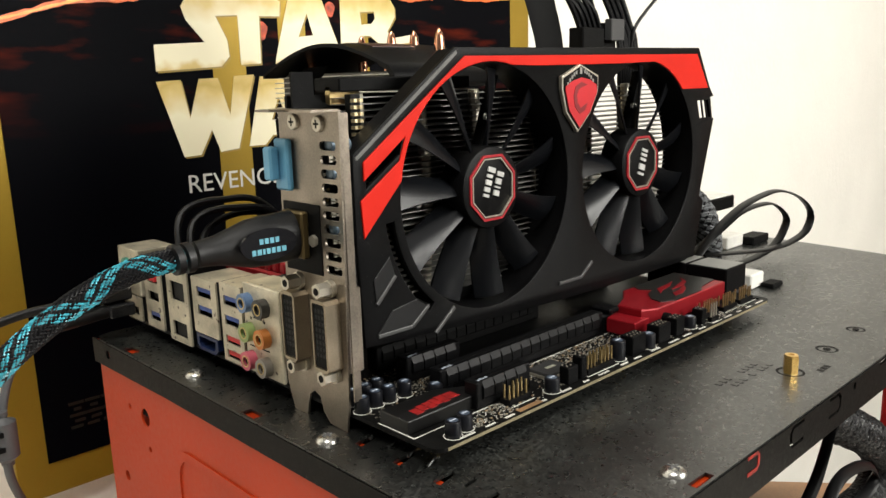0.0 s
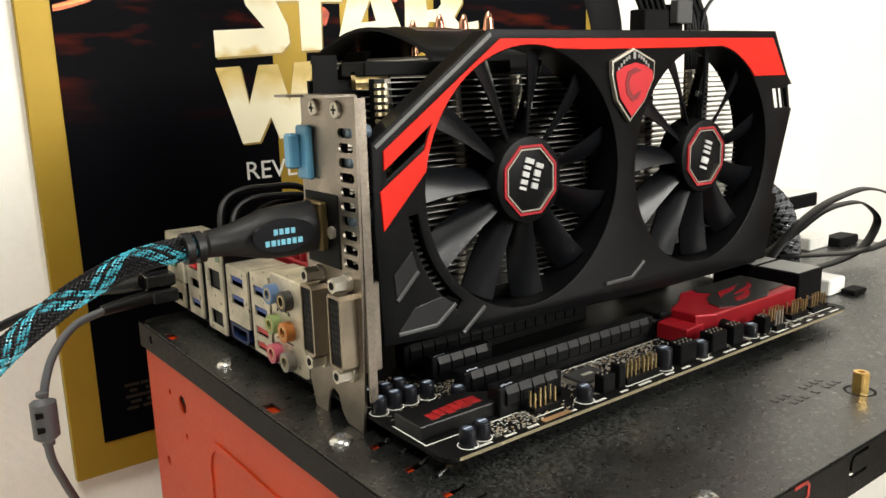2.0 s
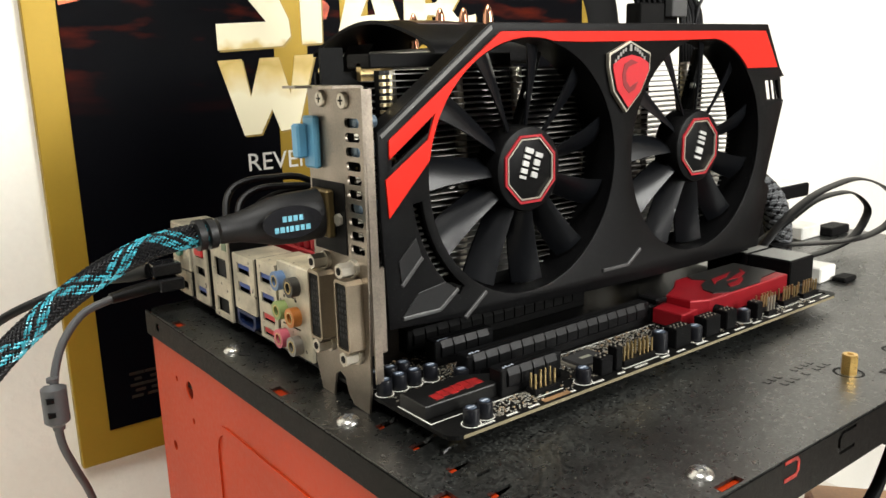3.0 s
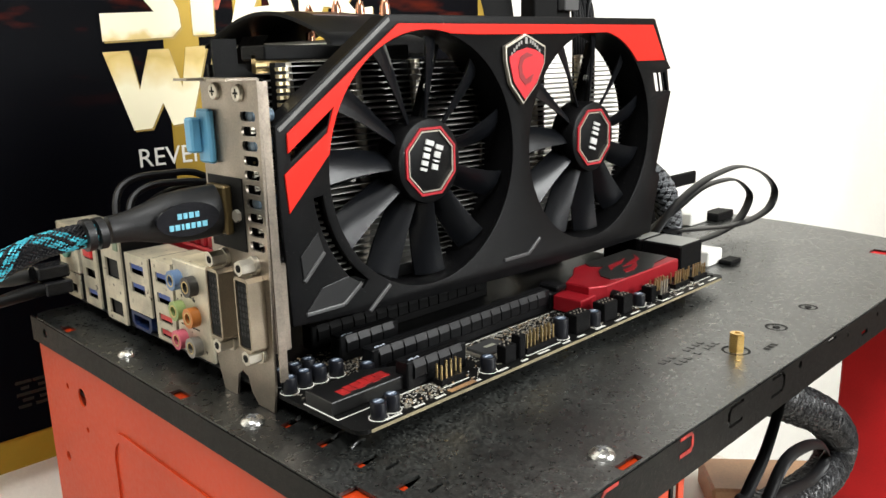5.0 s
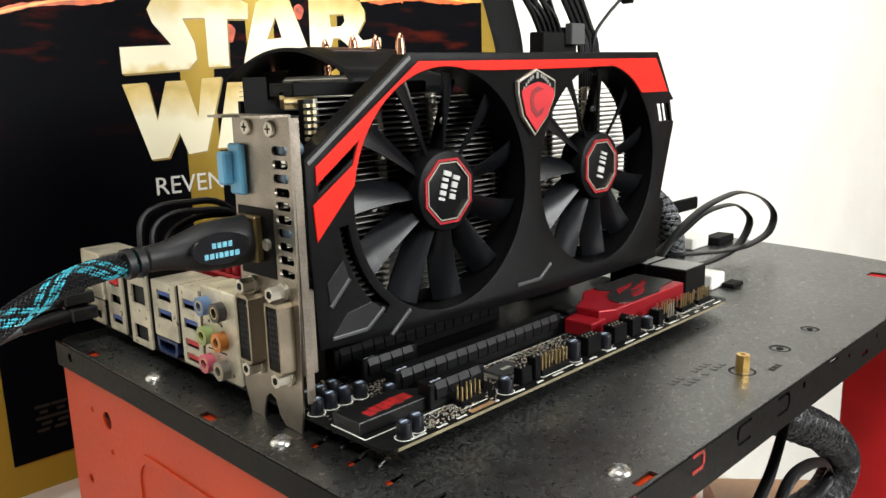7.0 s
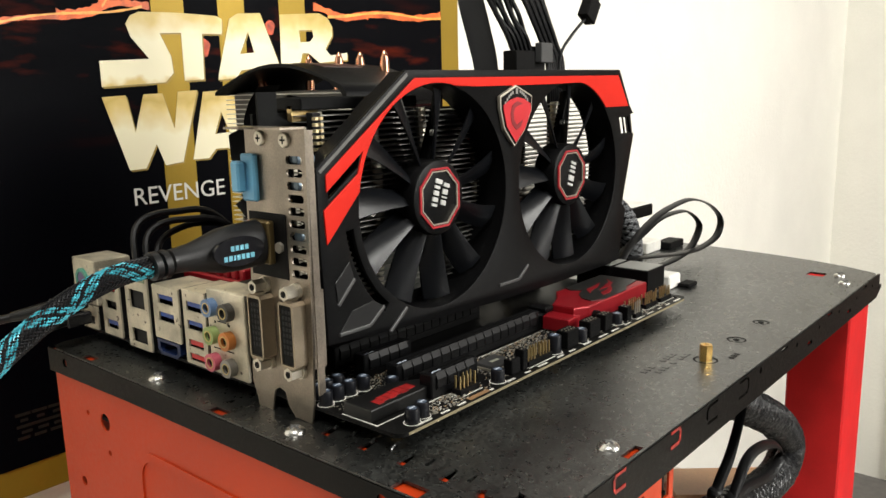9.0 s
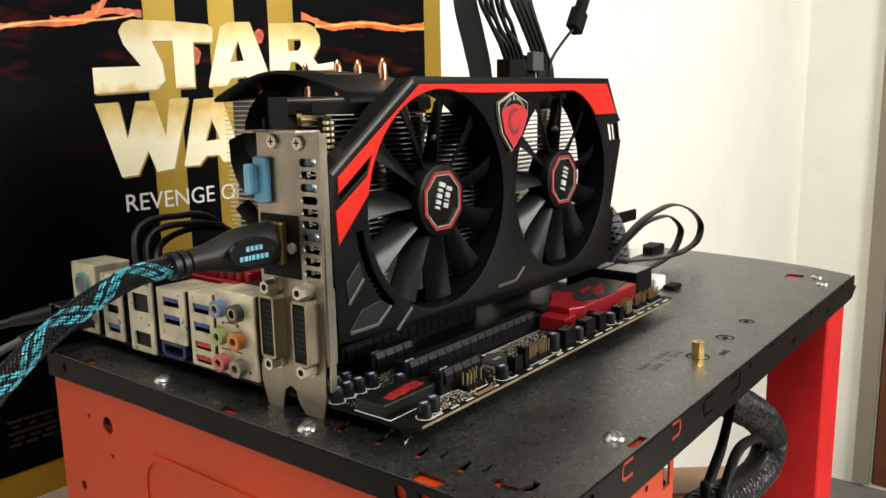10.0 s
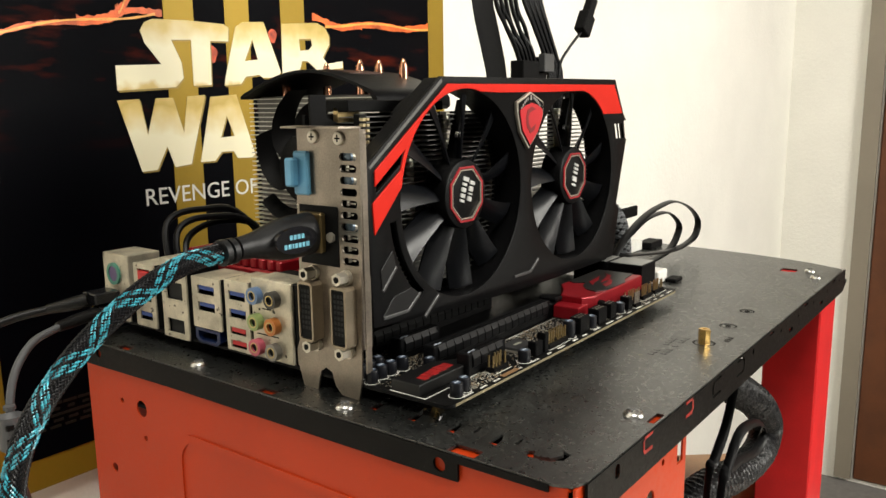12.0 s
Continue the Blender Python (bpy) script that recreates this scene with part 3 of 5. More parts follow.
# raised ribs on the lower shroud, coloured lighter as edge highlights
ribs = [((26, 47), (36, 57)), ((26, 34), (44, 34)), ((44, 34), (53.5, 41)), ((57, 28), (68.5, 37)), ((141, 33), (159, 33)), ((159, 33), (168, 39.5))]
for facet in ([(26, 47), (36, 57), (33.5, 65), (25, 57)], [(26, 34.5), (44, 34.5), (53, 41), (47, 45), (34, 43)]):
    part("raised_facet", plate("y", FY - 0.5, FY + 0.1, facet, (), 0.2), mat("satin_black_facet", (0.006, 0.006, 0.0065), 0.38, spec=0.4, vary=0.2, scale=60, bump=0.1, bump_scale=2500), gpu)
for a, b in ribs:
    d = Vector((b[0] - a[0], 0, b[1] - a[1])).normalized()
    nn = Vector((-d.z, 0, d.x)) * 0.8
    bm = plate("y", FY - 1.0, FY + 0.2, [(a[0] - nn.x, a[1] - nn.z), (b[0] - nn.x, b[1] - nn.z), (b[0] + nn.x, b[1] + nn.z), (a[0] + nn.x, a[1] + nn.z)], (), 0.3)
    part("rib", bm, mat("highlight_black_rib", (0.045, 0.045, 0.045), 0.4, spec=0.7), gpu)


def fan(c, name_bars):
    f = part("fan", cyl(B(), (c[0], FY + 15, c[1]), (c[0], FY + 0.5, c[1]), 18.6, 18.2, 48, 1.4), BLACK, gpu, "eleven-bladed black fan", smooth=True)
    for k in range(11):
        bm = B()
        a0 = 2 * math.pi * (k + 0.35) / 11
        rows = []
        for i in range(9):
            s = i / 8
            r = 17 + 35 * s
            sweep = a0 + 0.05 * s * s
            half = (8.5 + 7.5 * s) / r
            row = []
            for j in range(5):
                q = j / 4 - 0.5
                ang = sweep + q * 2 * half * 0.40
                lift = FY + 8.2 - 8.5 * q * (1 - 0.2 * s) + 3.5 * (4 * q * q - 1) * 0.45 + 2.6 * s * max(0.0, 0.28 - abs(q - 0.32 + 0.5 * (1 - s)))
                row.append(Vector((c[0] + r * math.cos(ang), lift, c[1] + r * math.sin(ang))))
            rows.append(row)
        top = [[bm.verts.new(p) for p in row] for row in rows]
        bot = [[bm.verts.new(p + Vector((0, 1.0, 0))) for p in row] for row in rows]
        for i in range(8):
            for j in range(4):
                bm.faces.new((top[i][j], top[i][j + 1], top[i + 1][j + 1], top[i + 1][j]))
                bm.faces.new((bot[i][j], bot[i + 1][j], bot[i + 1][j + 1], bot[i][j + 1]))
        for i in range(8):
            bm.faces.new((top[i][0], top[i + 1][0], bot[i + 1][0], bot[i][0]))
            bm.faces.new((top[i][4], bot[i][4], bot[i + 1][4], top[i + 1][4]))
        for j in range(4):
            bm.faces.new((top[8][j], top[8][j + 1], bot[8][j + 1], bot[8][j]))
        bmesh.ops.recalc_face_normals(bm, faces=bm.faces)
        part("blade", bm, BLADE, f, smooth=True)
    octo = lambda r: [(c[0] + r * math.cos(radians(22.5 + 45 * k)), c[1] + r * math.sin(radians(22.5 + 45 * k))) for k in range(8)]
    part("red_octagon", plate("y", FY - 0.2, FY + 0.8, octo(15.6), [octo(14.5)]), mat("hub_red", (0.36, 0.012, 0.02), 0.35), f, "red octagonal ring")
    part("silver_octagon", plate("y", FY - 0.2, FY + 0.8, octo(14.0), [octo(13.4)]), TIN, f, "thin silver ring")
    for u0, u1, v0, v1 in name_bars:
        # bars tilted like the lettering they stand for
        q = Matrix.Translation((c[0], FY, c[1])) @ Matrix.Rotation(radians(107), 4, "Y")
        tmp = box(B(), u0 * 0.9, u1 * 0.9 - 0.2, -0.4, 0.3, v0 * 0.9, v1 * 0.9)
        bmesh.ops.transform(tmp, matrix=q, verts=tmp.verts)
        part("emblem_bar", tmp, mat("silver_white_print", (0.5, 0.5, 0.48), 0.4), f)
    for ang, arm in ((68, True), (188, True), (308, True)):
        dx, dz = math.cos(radians(ang)), math.sin(radians(ang))
        p0, p1 = Vector((c[0] + 16 * dx, FY + 16, c[1] + 16 * dz)), Vector((c[0] + 52 * dx, FY + 17, c[1] + 52 * dz))
        part("motor_arm", tube(B(), [p0, p1], 3.4, 1.6, 8), MATTE, f)
        sp = p0.lerp(p1, 0.45)
        part("arm_screw", cyl(B(), sp + Vector((0, -1.6, 0)), sp + Vector((0, -2.8, 0)), 2.2, 1.8, 14), CHROME, f)
    return f


fan(H1, [(-8.6, -6.2, 1, 5.6), (-5.2, -2.2, 1, 4.8), (-1.2, -0.2, 1, 4.8), (0.8, 3.6, 1, 4.8), (-9.4, -6.8, -6, -0.8), (-5.8, -4, -6, -2), (-3, -0.4, -6, -2), (0.6, 3, -6, -2), (4, 5.6, -6, -2)])
fan(H2, [(-8.6, -6.8, -3, 3), (-5.8, -4.0, -3, 3), (-3.0, -1.2, -3, 3), (0.6, 4.2, -3, 3), (5.8, 7.4, -3, 3)])
# badge
shield = [(154.7, 138.3), (169.4, 132.7), (169.1, 125.0), (163.0, 114.8), (153.1, 106.2), (144.0, 115.7), (140.7, 126.5), (140.5, 132.7)]
badge = part("badge", plate("y", FY - 2.2, FY - 0.1, shield, (), 0.3), TIN, gpu, "silver rimmed shield badge")
part("badge_band", plate("y", FY - 2.6, FY - 2.1, [(154.7, 137.2), (168.2, 132.0), (167.9, 124.9), (162.3, 115.5), (153.2, 107.6), (144.8, 116.4), (141.8, 126.3), (141.6, 132.0)]), MATTE, badge, "black lettered band")
part("badge_field", plate("y", FY - 3.0, FY - 2.5, [(167.2, 124.9), (161.9, 116.0), (153.3, 108.5), (145.3, 116.8), (142.5, 126.2), (142.6, 128.1), (148.2, 130.6), (154.9, 132.0), (161.1, 130.9), (166.7, 128.4)]), mat("badge_red", (0.50, 0.012, 0.02), 0.35), badge, "red field")
curl = [(154.3 + u, 124.0 + v) for u, v in ((5, 4.5), (0, 6), (-4.5, 4), (-6, -0.5), (-5, -5.5), (-1, -9), (3, -7.5), (5, -4), (2.5, -5), (-0.5, -6.4), (-3, -3.5), (-3.4, 0), (-2, 2.6), (1, 3.6))]
part("badge_figure", plate("y", FY - 3.2, FY - 2.95, curl), mat("dark_red_print", (0.20, 0.010, 0.014), 0.4), badge, "dark curl shape")
SILVERPRINT = mat("dull_silver_print", (0.30, 0.29, 0.27), 0.4, metal=0.4)
for q in range(13):
    u = -10.5 + q * 1.65
    if q in (5, 7):
        continue
    v = 132.0 - 124.0 + 3.2 - 0.055 * u * u
    tall = 1.5 if q == 6 else 0.85
    part("badge_letter_bar", box(B(), 154.3 + u, 154.3 + u + (1.6 if q == 6 else 1.1), FY - 2.8, FY - 2.55, 124.0 + v - tall, 124.0 + v + tall), SILVERPRINT, badge)

# cooler fins
for z in np.arange(38, 127, 2.6):
    wide = 270 if z > 45 else 250
    bm = box(B(), 30.5, wide, 17, 29, z, z + 0.35)
    part("fin", bm, FIN, gpu)
for z in np.arange(46, 80, 2.6):
    # fin ends that reach forward to the crescent opening beside the first fan
    dz = z - H1[1]
    xa, xb = H1[0] - math.sqrt(62.5 ** 2 - dz * dz), H1[0] - math.sqrt(57.4 ** 2 - dz * dz)
    part("fin_end", box(B(), xa, xb, 4.0, 16.9, z, z + 0.9), FIN, gpu)
part("circuit_board", plate("y", 31, 32.6, [(12, 19), (264, 19), (264, 62), (212, 62), (212, 128), (12, 128)]), MATTE, gpu, "black printed circuit board")
part("backplate", box(B(), 30, 104, 21, 38, 129, 134.6, 0.6), MATTE, gpu, "black metal stiffener")
bm = B()
box(bm, 30, 45, 27.5, 30.5, 124, 131)
part("gold_connector", bm, GOLDPIN, gpu, "gold bridge connector fingers")
bm = plate("y", 27, 28.2, [(12, 122), (34, 122), (22, 127), (22, 137), (12, 137)])
part("link_cover", bm, MATTE, gpu)
for px in (40, 74, 108, 150, 190, 232):
    pipe = smooth_path([(px, 23, 40), (px + 3, 23, 80), (px, 23, 128)])
    part("heat_pipe", tube(B(), pipe, 2.6, n=10), TIN, gpu, smooth=True)
# components at the bracket end
# gilt raised in colour to give the room light these shadowed pins lack
LITPIN = mat("room_lit_gilt_pin", (0.85, 0.70, 0.42), 0.3, metal=0.7, vary=0.2, scale=300)
for k in range(26):
    z = 60 + k * 2.6
    for x in (28.6, 31.4):
        part("connector_pin", box(B(), x, x + 1.5, 10.2, 12.6, z, z + 1.3), LITPIN, gpu)
part("pin_strip", box(B(), 29, 33.5, 12.7, 16.5, 68, 128), PCB, gpu)
CANBLUE = mat("blue_grey_can", (0.10, 0.14, 0.18), 0.35, metal=0.4, vary=0.15, scale=300)
part("inner_card", box(B(), 24, 25.2, 14, 27, 34, 122), PCB, gpu)
for z in (110, 99.6, 78.8):
    c = part("capacitor", cyl(B(), (11.2, 4.6, z), (20.5, 4.6, z), 2.5, n=16, bevel=0.4), CANBLUE, gpu, "blue-grey can capacitor with a silver band", smooth=True)
    part("band", cyl(B(), (12.8, 4.6, z), (14.2, 4.6, z), 2.6, n=16), TIN, c)
rg = random.Random(11)
for k in range(40):
    z, y = rg.uniform(40, 120), rg.uniform(14, 25)
    part("solder_part", box(B(), 23.0, 23.95, y, y + rg.uniform(0.6, 2), z, z + rg.uniform(0.6, 1.6)), TIN if k % 2 else GOLDPIN, gpu)
for k in range(9):
    z = 104.8 - k * 5.2
    if k in (2, 5):
        continue
    bm = box(B(), 13, 13.6, 2.5 + rg.uniform(-1, 1), 6.5, z - 0.5, z + 0.1)
    box(bm, 13.2, 15, 7, 7.6, z - 1.4, z + 1.0)
    part("wire_lead", bm, TIN, gpu, "bright bent wire lead")
part("inner_shield", box(B(), 18, 19, 6.5, 13.5, 50, 120), MATTE, gpu, "dark shield behind the bracket vents")
for y in (5, 26):
    part("port_housing", box(B(), 11, 19, y - 6, y + 6, 22, 56, 0.6), STEEL, gpu, "tin housing behind the video port")
# bracket
bx = 10
vents = []
for k in range(10):
    z = 110 - k * 5.2
    vents.append(rect(-2.5, 7.5, z - 1.7, z + 1.7, 1.6))
bro = [(-5, 123), (34, 123), (34, 112), (35.5, 111), (36.5, 26), (40, 16), (40, 10), (36, -2), (27, -3), (24.5, 8), (21, 10.5), (17, 9), (15, 3), (11, -1), (0, -1.4), (-2, 10), (-4, 60)]
br = part("bracket", plate("x", bx - 0.5, bx + 0.5, bro, vents), STEEL, gpu, "stained nickel steel slot bracket")
part("top_lip", plate("z", 122.5, 123.4, [(10, -5), (10, 34), (-2, 32), (-2, 22), (2, 17), (-1, 10), (-1, -3)]), STEEL, br)
part("side_lip", box(B(), 10.6, 14, -4.6, -3.8, 12, 122), STEEL, br)
# flat black plate laid on the bracket in place of the recess shadow
part("port_surround", box(B(), bx - 0.9, bx - 0.55, 9.5, 34, 60, 87.5, 0.1), MATTE, br, "black plate as the recess shadow round the video port")
part("port_screw", cyl(B(), (bx - 0.95, 13.5, 73.5), (bx - 2.4, 13.5, 73.5), 2.4, n=6), TIN, br, "small hexagonal screw")
for y, z in ((23, 118.5), (7, 118)):
    sc = part("bracket_screw", cyl(B(), (bx - 0.4, y, z), (bx - 2.0, y, z), 3.3, 2.9, 20, 0.4), TIN, br, "pale cross-head screw", smooth=True)
    bm = box(B(), bx - 2.15, bx - 1.9, y - 1.6, y + 1.6, z - 0.35, z + 0.35)
    box(bm, bx - 2.15, bx - 1.9, y - 0.35, y + 0.35, z - 1.6, z - 0.4)
    box(bm, bx - 2.15, bx - 1.9, y - 0.35, y + 0.35, z + 0.4, z + 1.6)
    part("cross_recess", bm, MATTE, sc)
CAPBLUE = mat("light_blue_plastic", (0.12, 0.34, 0.52), 0.45, vary=0.08, scale=80)
cap = grp("port_dust_cap", (6, 30, 102), "light blue plastic dust cap plugged into the bracket", "dust cap")
part("flange", box(B(), 6.5, 9.3, 25, 34.5, 92, 112, 0.8), CAPBLUE, cap)
part("grip", box(B(), 2, 6.4, 30, 35.5, 96, 109, 0.8), CAPBLUE, cap)


def dvi(y):
    d = part("video_port", plate("x", 2.5, bx - 0.6, [(y - 5, 25.5), (y - 3.5, 24), (y + 3.5, 24), (y + 4.6, 25.5), (y + 4.6, 51), (y + 3.5, 52.5), (y - 3.5, 52.5), (y - 5, 51)], [rect(y - 3.9, y + 3.7, 25.4, 51.2, 0.8)]), mat("dull_bronze_shell", (0.26, 0.215, 0.155), 0.36, metal=0.85, vary=0.2, scale=60), gpu, "nickel video port with dark pin grid")
    part("insert", box(B(), 3.0, 9, y - 3.7, y + 3.5, 25.7, 50.9), MATTE, d)
    bm = B()
    for i in range(8):
        for j in range(3):
            box(bm, 2.85, 3.05, y - 2.9 + j * 2.1, y - 1.5 + j * 2.1, 30 + i * 2.5, 31.5 + i * 2.5)
    tagged(part("pin_grid", bm, mat("pin_hole_black", (0.004, 0.004, 0.004), 0.8), d), kind="stuff")
    for z in (21.5, 56):
        nut = part("jack_nut", cyl(B(), (bx - 0.5, y, z), (2.2, y, z), 3.0, n=6), TIN, d, "hexagonal jack nut")
        part("collar", cyl(B(), (bx - 0.5, y, z), (bx - 2.2, y, z), 3.5, n=18), TIN, nut)
        part("thread_hole", cyl(B(), (2.25, y, z), (2.0, y, z), 1.5, n=12), MATTE, nut)


dvi(5)
dvi(26)

# ---- the motherboard ----
BZ = 6.5
board = grp("motherboard", (150, 100, BZ), "black motherboard with red heatsinks lying on the tray", "motherboard")
part("circuit_board", plate("z", BZ - 1.6, BZ, rect(11, 272, -50, 210, 5), [circle(266, -44, 1.9, 12)]), PCB, board, "black circuit board with white print")
EDGE = mat("raw_board_edge", (0.20, 0.17, 0.10), 0.6, vary=0.2)
part("board_edge", box(B(), 16, 267, -50.15, -49.95, BZ - 1.5, BZ - 0.3), EDGE, board, "pale raw fibreglass edge")
for x, y in ((30, -30), (150, -30), (258, -30), (60, 100), (262, 100), (150, 100)):
    part("standoff", cyl(B(), (x, y, TZ), (x, y, BZ - 1.6), 3, n=6), BRASS, board)


SLOT = mat("grey_black_slot_plastic", (0.0030, 0.0031, 0.0035), 0.42, spec=0.18, vary=0.2, scale=60, bump=0.08, bump_scale=2000)


def slot(x0, x1, y, material=SLOT):
    s = part("expansion_slot", box(B(), x0, x1, y - 3.6, y + 3.6, BZ, BZ + 11, 0.5), material, board, "black plastic expansion slot")
    part("channel", box(B(), x0 + 3, x1 - 2, y - 0.8, y + 0.8, BZ + 10.9, BZ + 11.1), MATTE, s)
    for k in range(int((x1 - x0 - 4) / 6.6)):
        xx = x0 + 3 + k * 6.6
        part("rib", plate("x", xx, xx + 5.9, [(y - 3.55, BZ + 3.6), (y - 4.6, BZ + 4.4), (y - 4.6, BZ + 8.4), (y - 3.3, BZ + 11.2), (y - 2.2, BZ + 11.2), (y - 2.2, BZ + 10.8), (y - 3.55, BZ + 10.6)]), material, s)
    return s


slot(46, 78, -32)
long_slot = slot(46, 158, -12)
part("latch", box(B(), 158, 166, -16, -8, BZ, BZ + 9, 1.0), BLACK, long_slot)
part("latch_tab", box(B(), 161, 169, -18, -6, BZ + 9.2, BZ + 12, 0.8), BLACK, long_slot)
slot(46, 78, 9)
slot(46, 158, 29, MATTE)
for y in (-32, -12, 9):
    for k in range(4):
        part("print_mark", box(B(), 48.4 + k * 1.5, 49.4 + k * 1.5, y - 2.2, y - 1.2 + (k % 2) * 0.6, BZ + 11.0, BZ + 11.1), mat("pale_blue_mark", (0.45, 0.5, 0.58), 0.5), board)

# slots added to darken the pale reflection seen under the card
for x in (206, 216, 226, 236):
    ms = part("memory_slot", box(B(), x, x + 6.4, 47, 180, BZ, BZ + 8, 0.4), BLACK, board, "black memory slot added to block a reflection")
    part("latch", box(B(), x + 0.4, x + 6.0, 39, 46.8, BZ, BZ + 19, 1.0), MATTE, ms)

# chipset cooler with a black curl
hs = part("chipset_heatsink", plate("z", BZ + 2, BZ + 12, [(170, -16), (184, -10), (196, -2), (248, -2), (248, -34), (179, -34.5), (170, -30)], (), 0.8), DRED, board, "dark red metal heatsink with a black curl inlay")
part("heatsink_step", plate("z", BZ + 1, BZ + 8.5, [(158, -18), (169.5, -15), (169.5, -30.5), (172, -33), (158, -34)], (), 0.6), DRED, hs)
INLAY = mat("grey_black_inlay", (0.012, 0.012, 0.011), 0.35, vary=0.2, scale=60)
t0, t1 = BZ + 12.0, BZ + 12.5
part("inlay", plate("z", t0, t1, [(205, -3), (247, -3), (247, -28), (230, -30), (222, -34), (197, -34), (188, -30), (190, -23), (197, -17), (206, -14), (202, -8)]), INLAY, hs, "dark grey plate with a wavy edge")
# red flame strokes left free in the dark plate
for stroke in ([(203, -29.5), (210, -30), (219, -26.5), (226, -21), (222, -22.5), (214, -25.5), (206, -26)], [(201, -22), (208, -19), (218, -17.5), (228, -13), (220, -14.5), (208, -15.5)], [(212, -22), (219, -20), (232, -17), (238, -12), (232, -19.5), (222, -22.5)]):
    part("inlay_stroke", plate("z", t1, t1 + 0.3, stroke), DRED, hs, "red flame stroke")
part("side_screw", cyl(B(), (184, -37.5, BZ + 6), (184, -34, BZ + 6), 2.6, n=14), MATTE, hs)
sata = part("drive_port_block", box(B(), 262, 286, -28, -3, BZ, BZ + 15, 0.6), BLACK, board, "black block of drive ports")
part("top_label", box(B(), 263, 285, -27, -4, BZ + 15.05, BZ + 15.25), mat("satin_grey_plastic", (0.22, 0.22, 0.205), 0.4), sata)
sata2 = part("drive_port_block", box(B(), 262, 286, -2, 24, BZ, BZ + 15, 0.6), BLACK, board)
part("top_label", box(B(), 263, 285, -1, 23, BZ + 15.05, BZ + 15.25), mat("satin_grey_plastic", (0.22, 0.22, 0.205), 0.4), sata2)

CAN = mat("black_capacitor_sleeve", (0.006, 0.0065, 0.009), 0.36, spec=0.35, vary=0.15, scale=200)
CANTOP = mat("blue_grey_can_top", (0.10, 0.13, 0.18), 0.4, metal=0.5, vary=0.5, scale=900)


def can(x, y, r=3.0, h=6.2):
    c = part("capacitor", cyl(B(), (x, y, BZ), (x, y, BZ + h), r, n=18, bevel=0.5), CAN, board, "black capacitor with a marked grey top", smooth=True)
    part("top", cyl(B(), (x, y, BZ + h), (x, y, BZ + h + 0.12), r * 0.66, n=14), CANTOP, c)
    bm = B()
    ring(bm, (x, y, BZ + 0.02), (0, 0, 1), r + 0.75, r + 0.35, 0.08, 18)
    part("printed_ring", bm, SILK, c)
    box_mark = box(B(), x - r * 0.5, x + r * 0.5, y - 0.35, y + 0.35, BZ + h + 0.12, BZ + h + 0.2)
    part("mark", box_mark, mat("pale_blue_mark", (0.45, 0.5, 0.58), 0.5), c)


for x, y in ((15, -3), (22.5, -2), (29.5, -2), (37.5, -2.5), (17, 6), (24, 6.5), (31, 7.5), (44, -14), (51, -13), (23.5, -45), (31, -43.5)):
    can(x, y)
for x, y, r, h in ((81, -44.5, 3.2, 6), (131, -42.5, 3.5, 9), (154, -44, 3.4, 7), (194, -43, 3.2, 6)):
    can(x, y, r, h)

AUDIO = mat("dark_cover_plate", (0.006, 0.006, 0.006), 0.34, vary=0.2, scale=60, spec=0.3)
cover = part("audio_chip_cover", plate("z", BZ, BZ + 5.5, [(12.5, -33), (12.5, -17), (40, -17), (52, -24), (52, -33)], (), 0.5), AUDIO, board, "dark metal cover with a red emblem")
REDPRINT = mat("red_print", (0.26, 0.008, 0.008), 0.5, vary=0.3, scale=300)
for k, (x0, x1, y0, y1) in enumerate(((19, 22.5, -31, -26), (23, 26, -30, -25), (26.5, 30, -30.5, -24.6), (30.4, 33.4, -29.5, -24), (33.8, 37.4, -30, -23.4), (37.8, 43, -29, -23.6), (20, 42, -28.4, -27))):
    part("emblem_bar", box(B(), x0, x1, y0, y1, BZ + 5.5, BZ + 5.66 - 0.05 * (k == 6)), REDPRINT, cover)
bm = B()
box(bm, 12, 12.5, -36.5, -16, BZ, BZ + 0.1)
box(bm, 12.5, 54, -36.6, -36.1, BZ, BZ + 0.1)
part("print_line", bm, SILK, board)


def pins(x0, y0, nx, ny, pitch=2.54, h=8.2, base=True, material=None):
    hd = part("pin_header", box(B(), x0 - 1.3, x0 + (nx - 1) * pitch + 1.3, y0 - 1.3, y0 + (ny - 1) * pitch + 1.3, BZ, BZ + 2.5, 0.2), BLACK, board, "black pin header with gold pins")
    for i in range(nx):
        for j in range(ny):
            if (i * 7 + j * 3) % 11 == 10:
                continue
            part("pin", box(B(), x0 + i * pitch - 0.34, x0 + i * pitch + 0.34, y0 + j * pitch - 0.34, y0 + j * pitch + 0.34, BZ + 2.5, BZ + h), material or GOLDPIN, hd)
    bm = B()
    box(bm, x0 - 2.4, x0 + (nx - 1) * pitch + 2.4, y0 - 2.5, y0 - 2.1, BZ, BZ + 0.1)
    box(bm, x0 - 2.4, x0 - 2.0, y0 - 2.0, y0 + (ny - 1) * pitch + 2.2, BZ, BZ + 0.1)
    part("printed_outline", bm, SILK, hd)


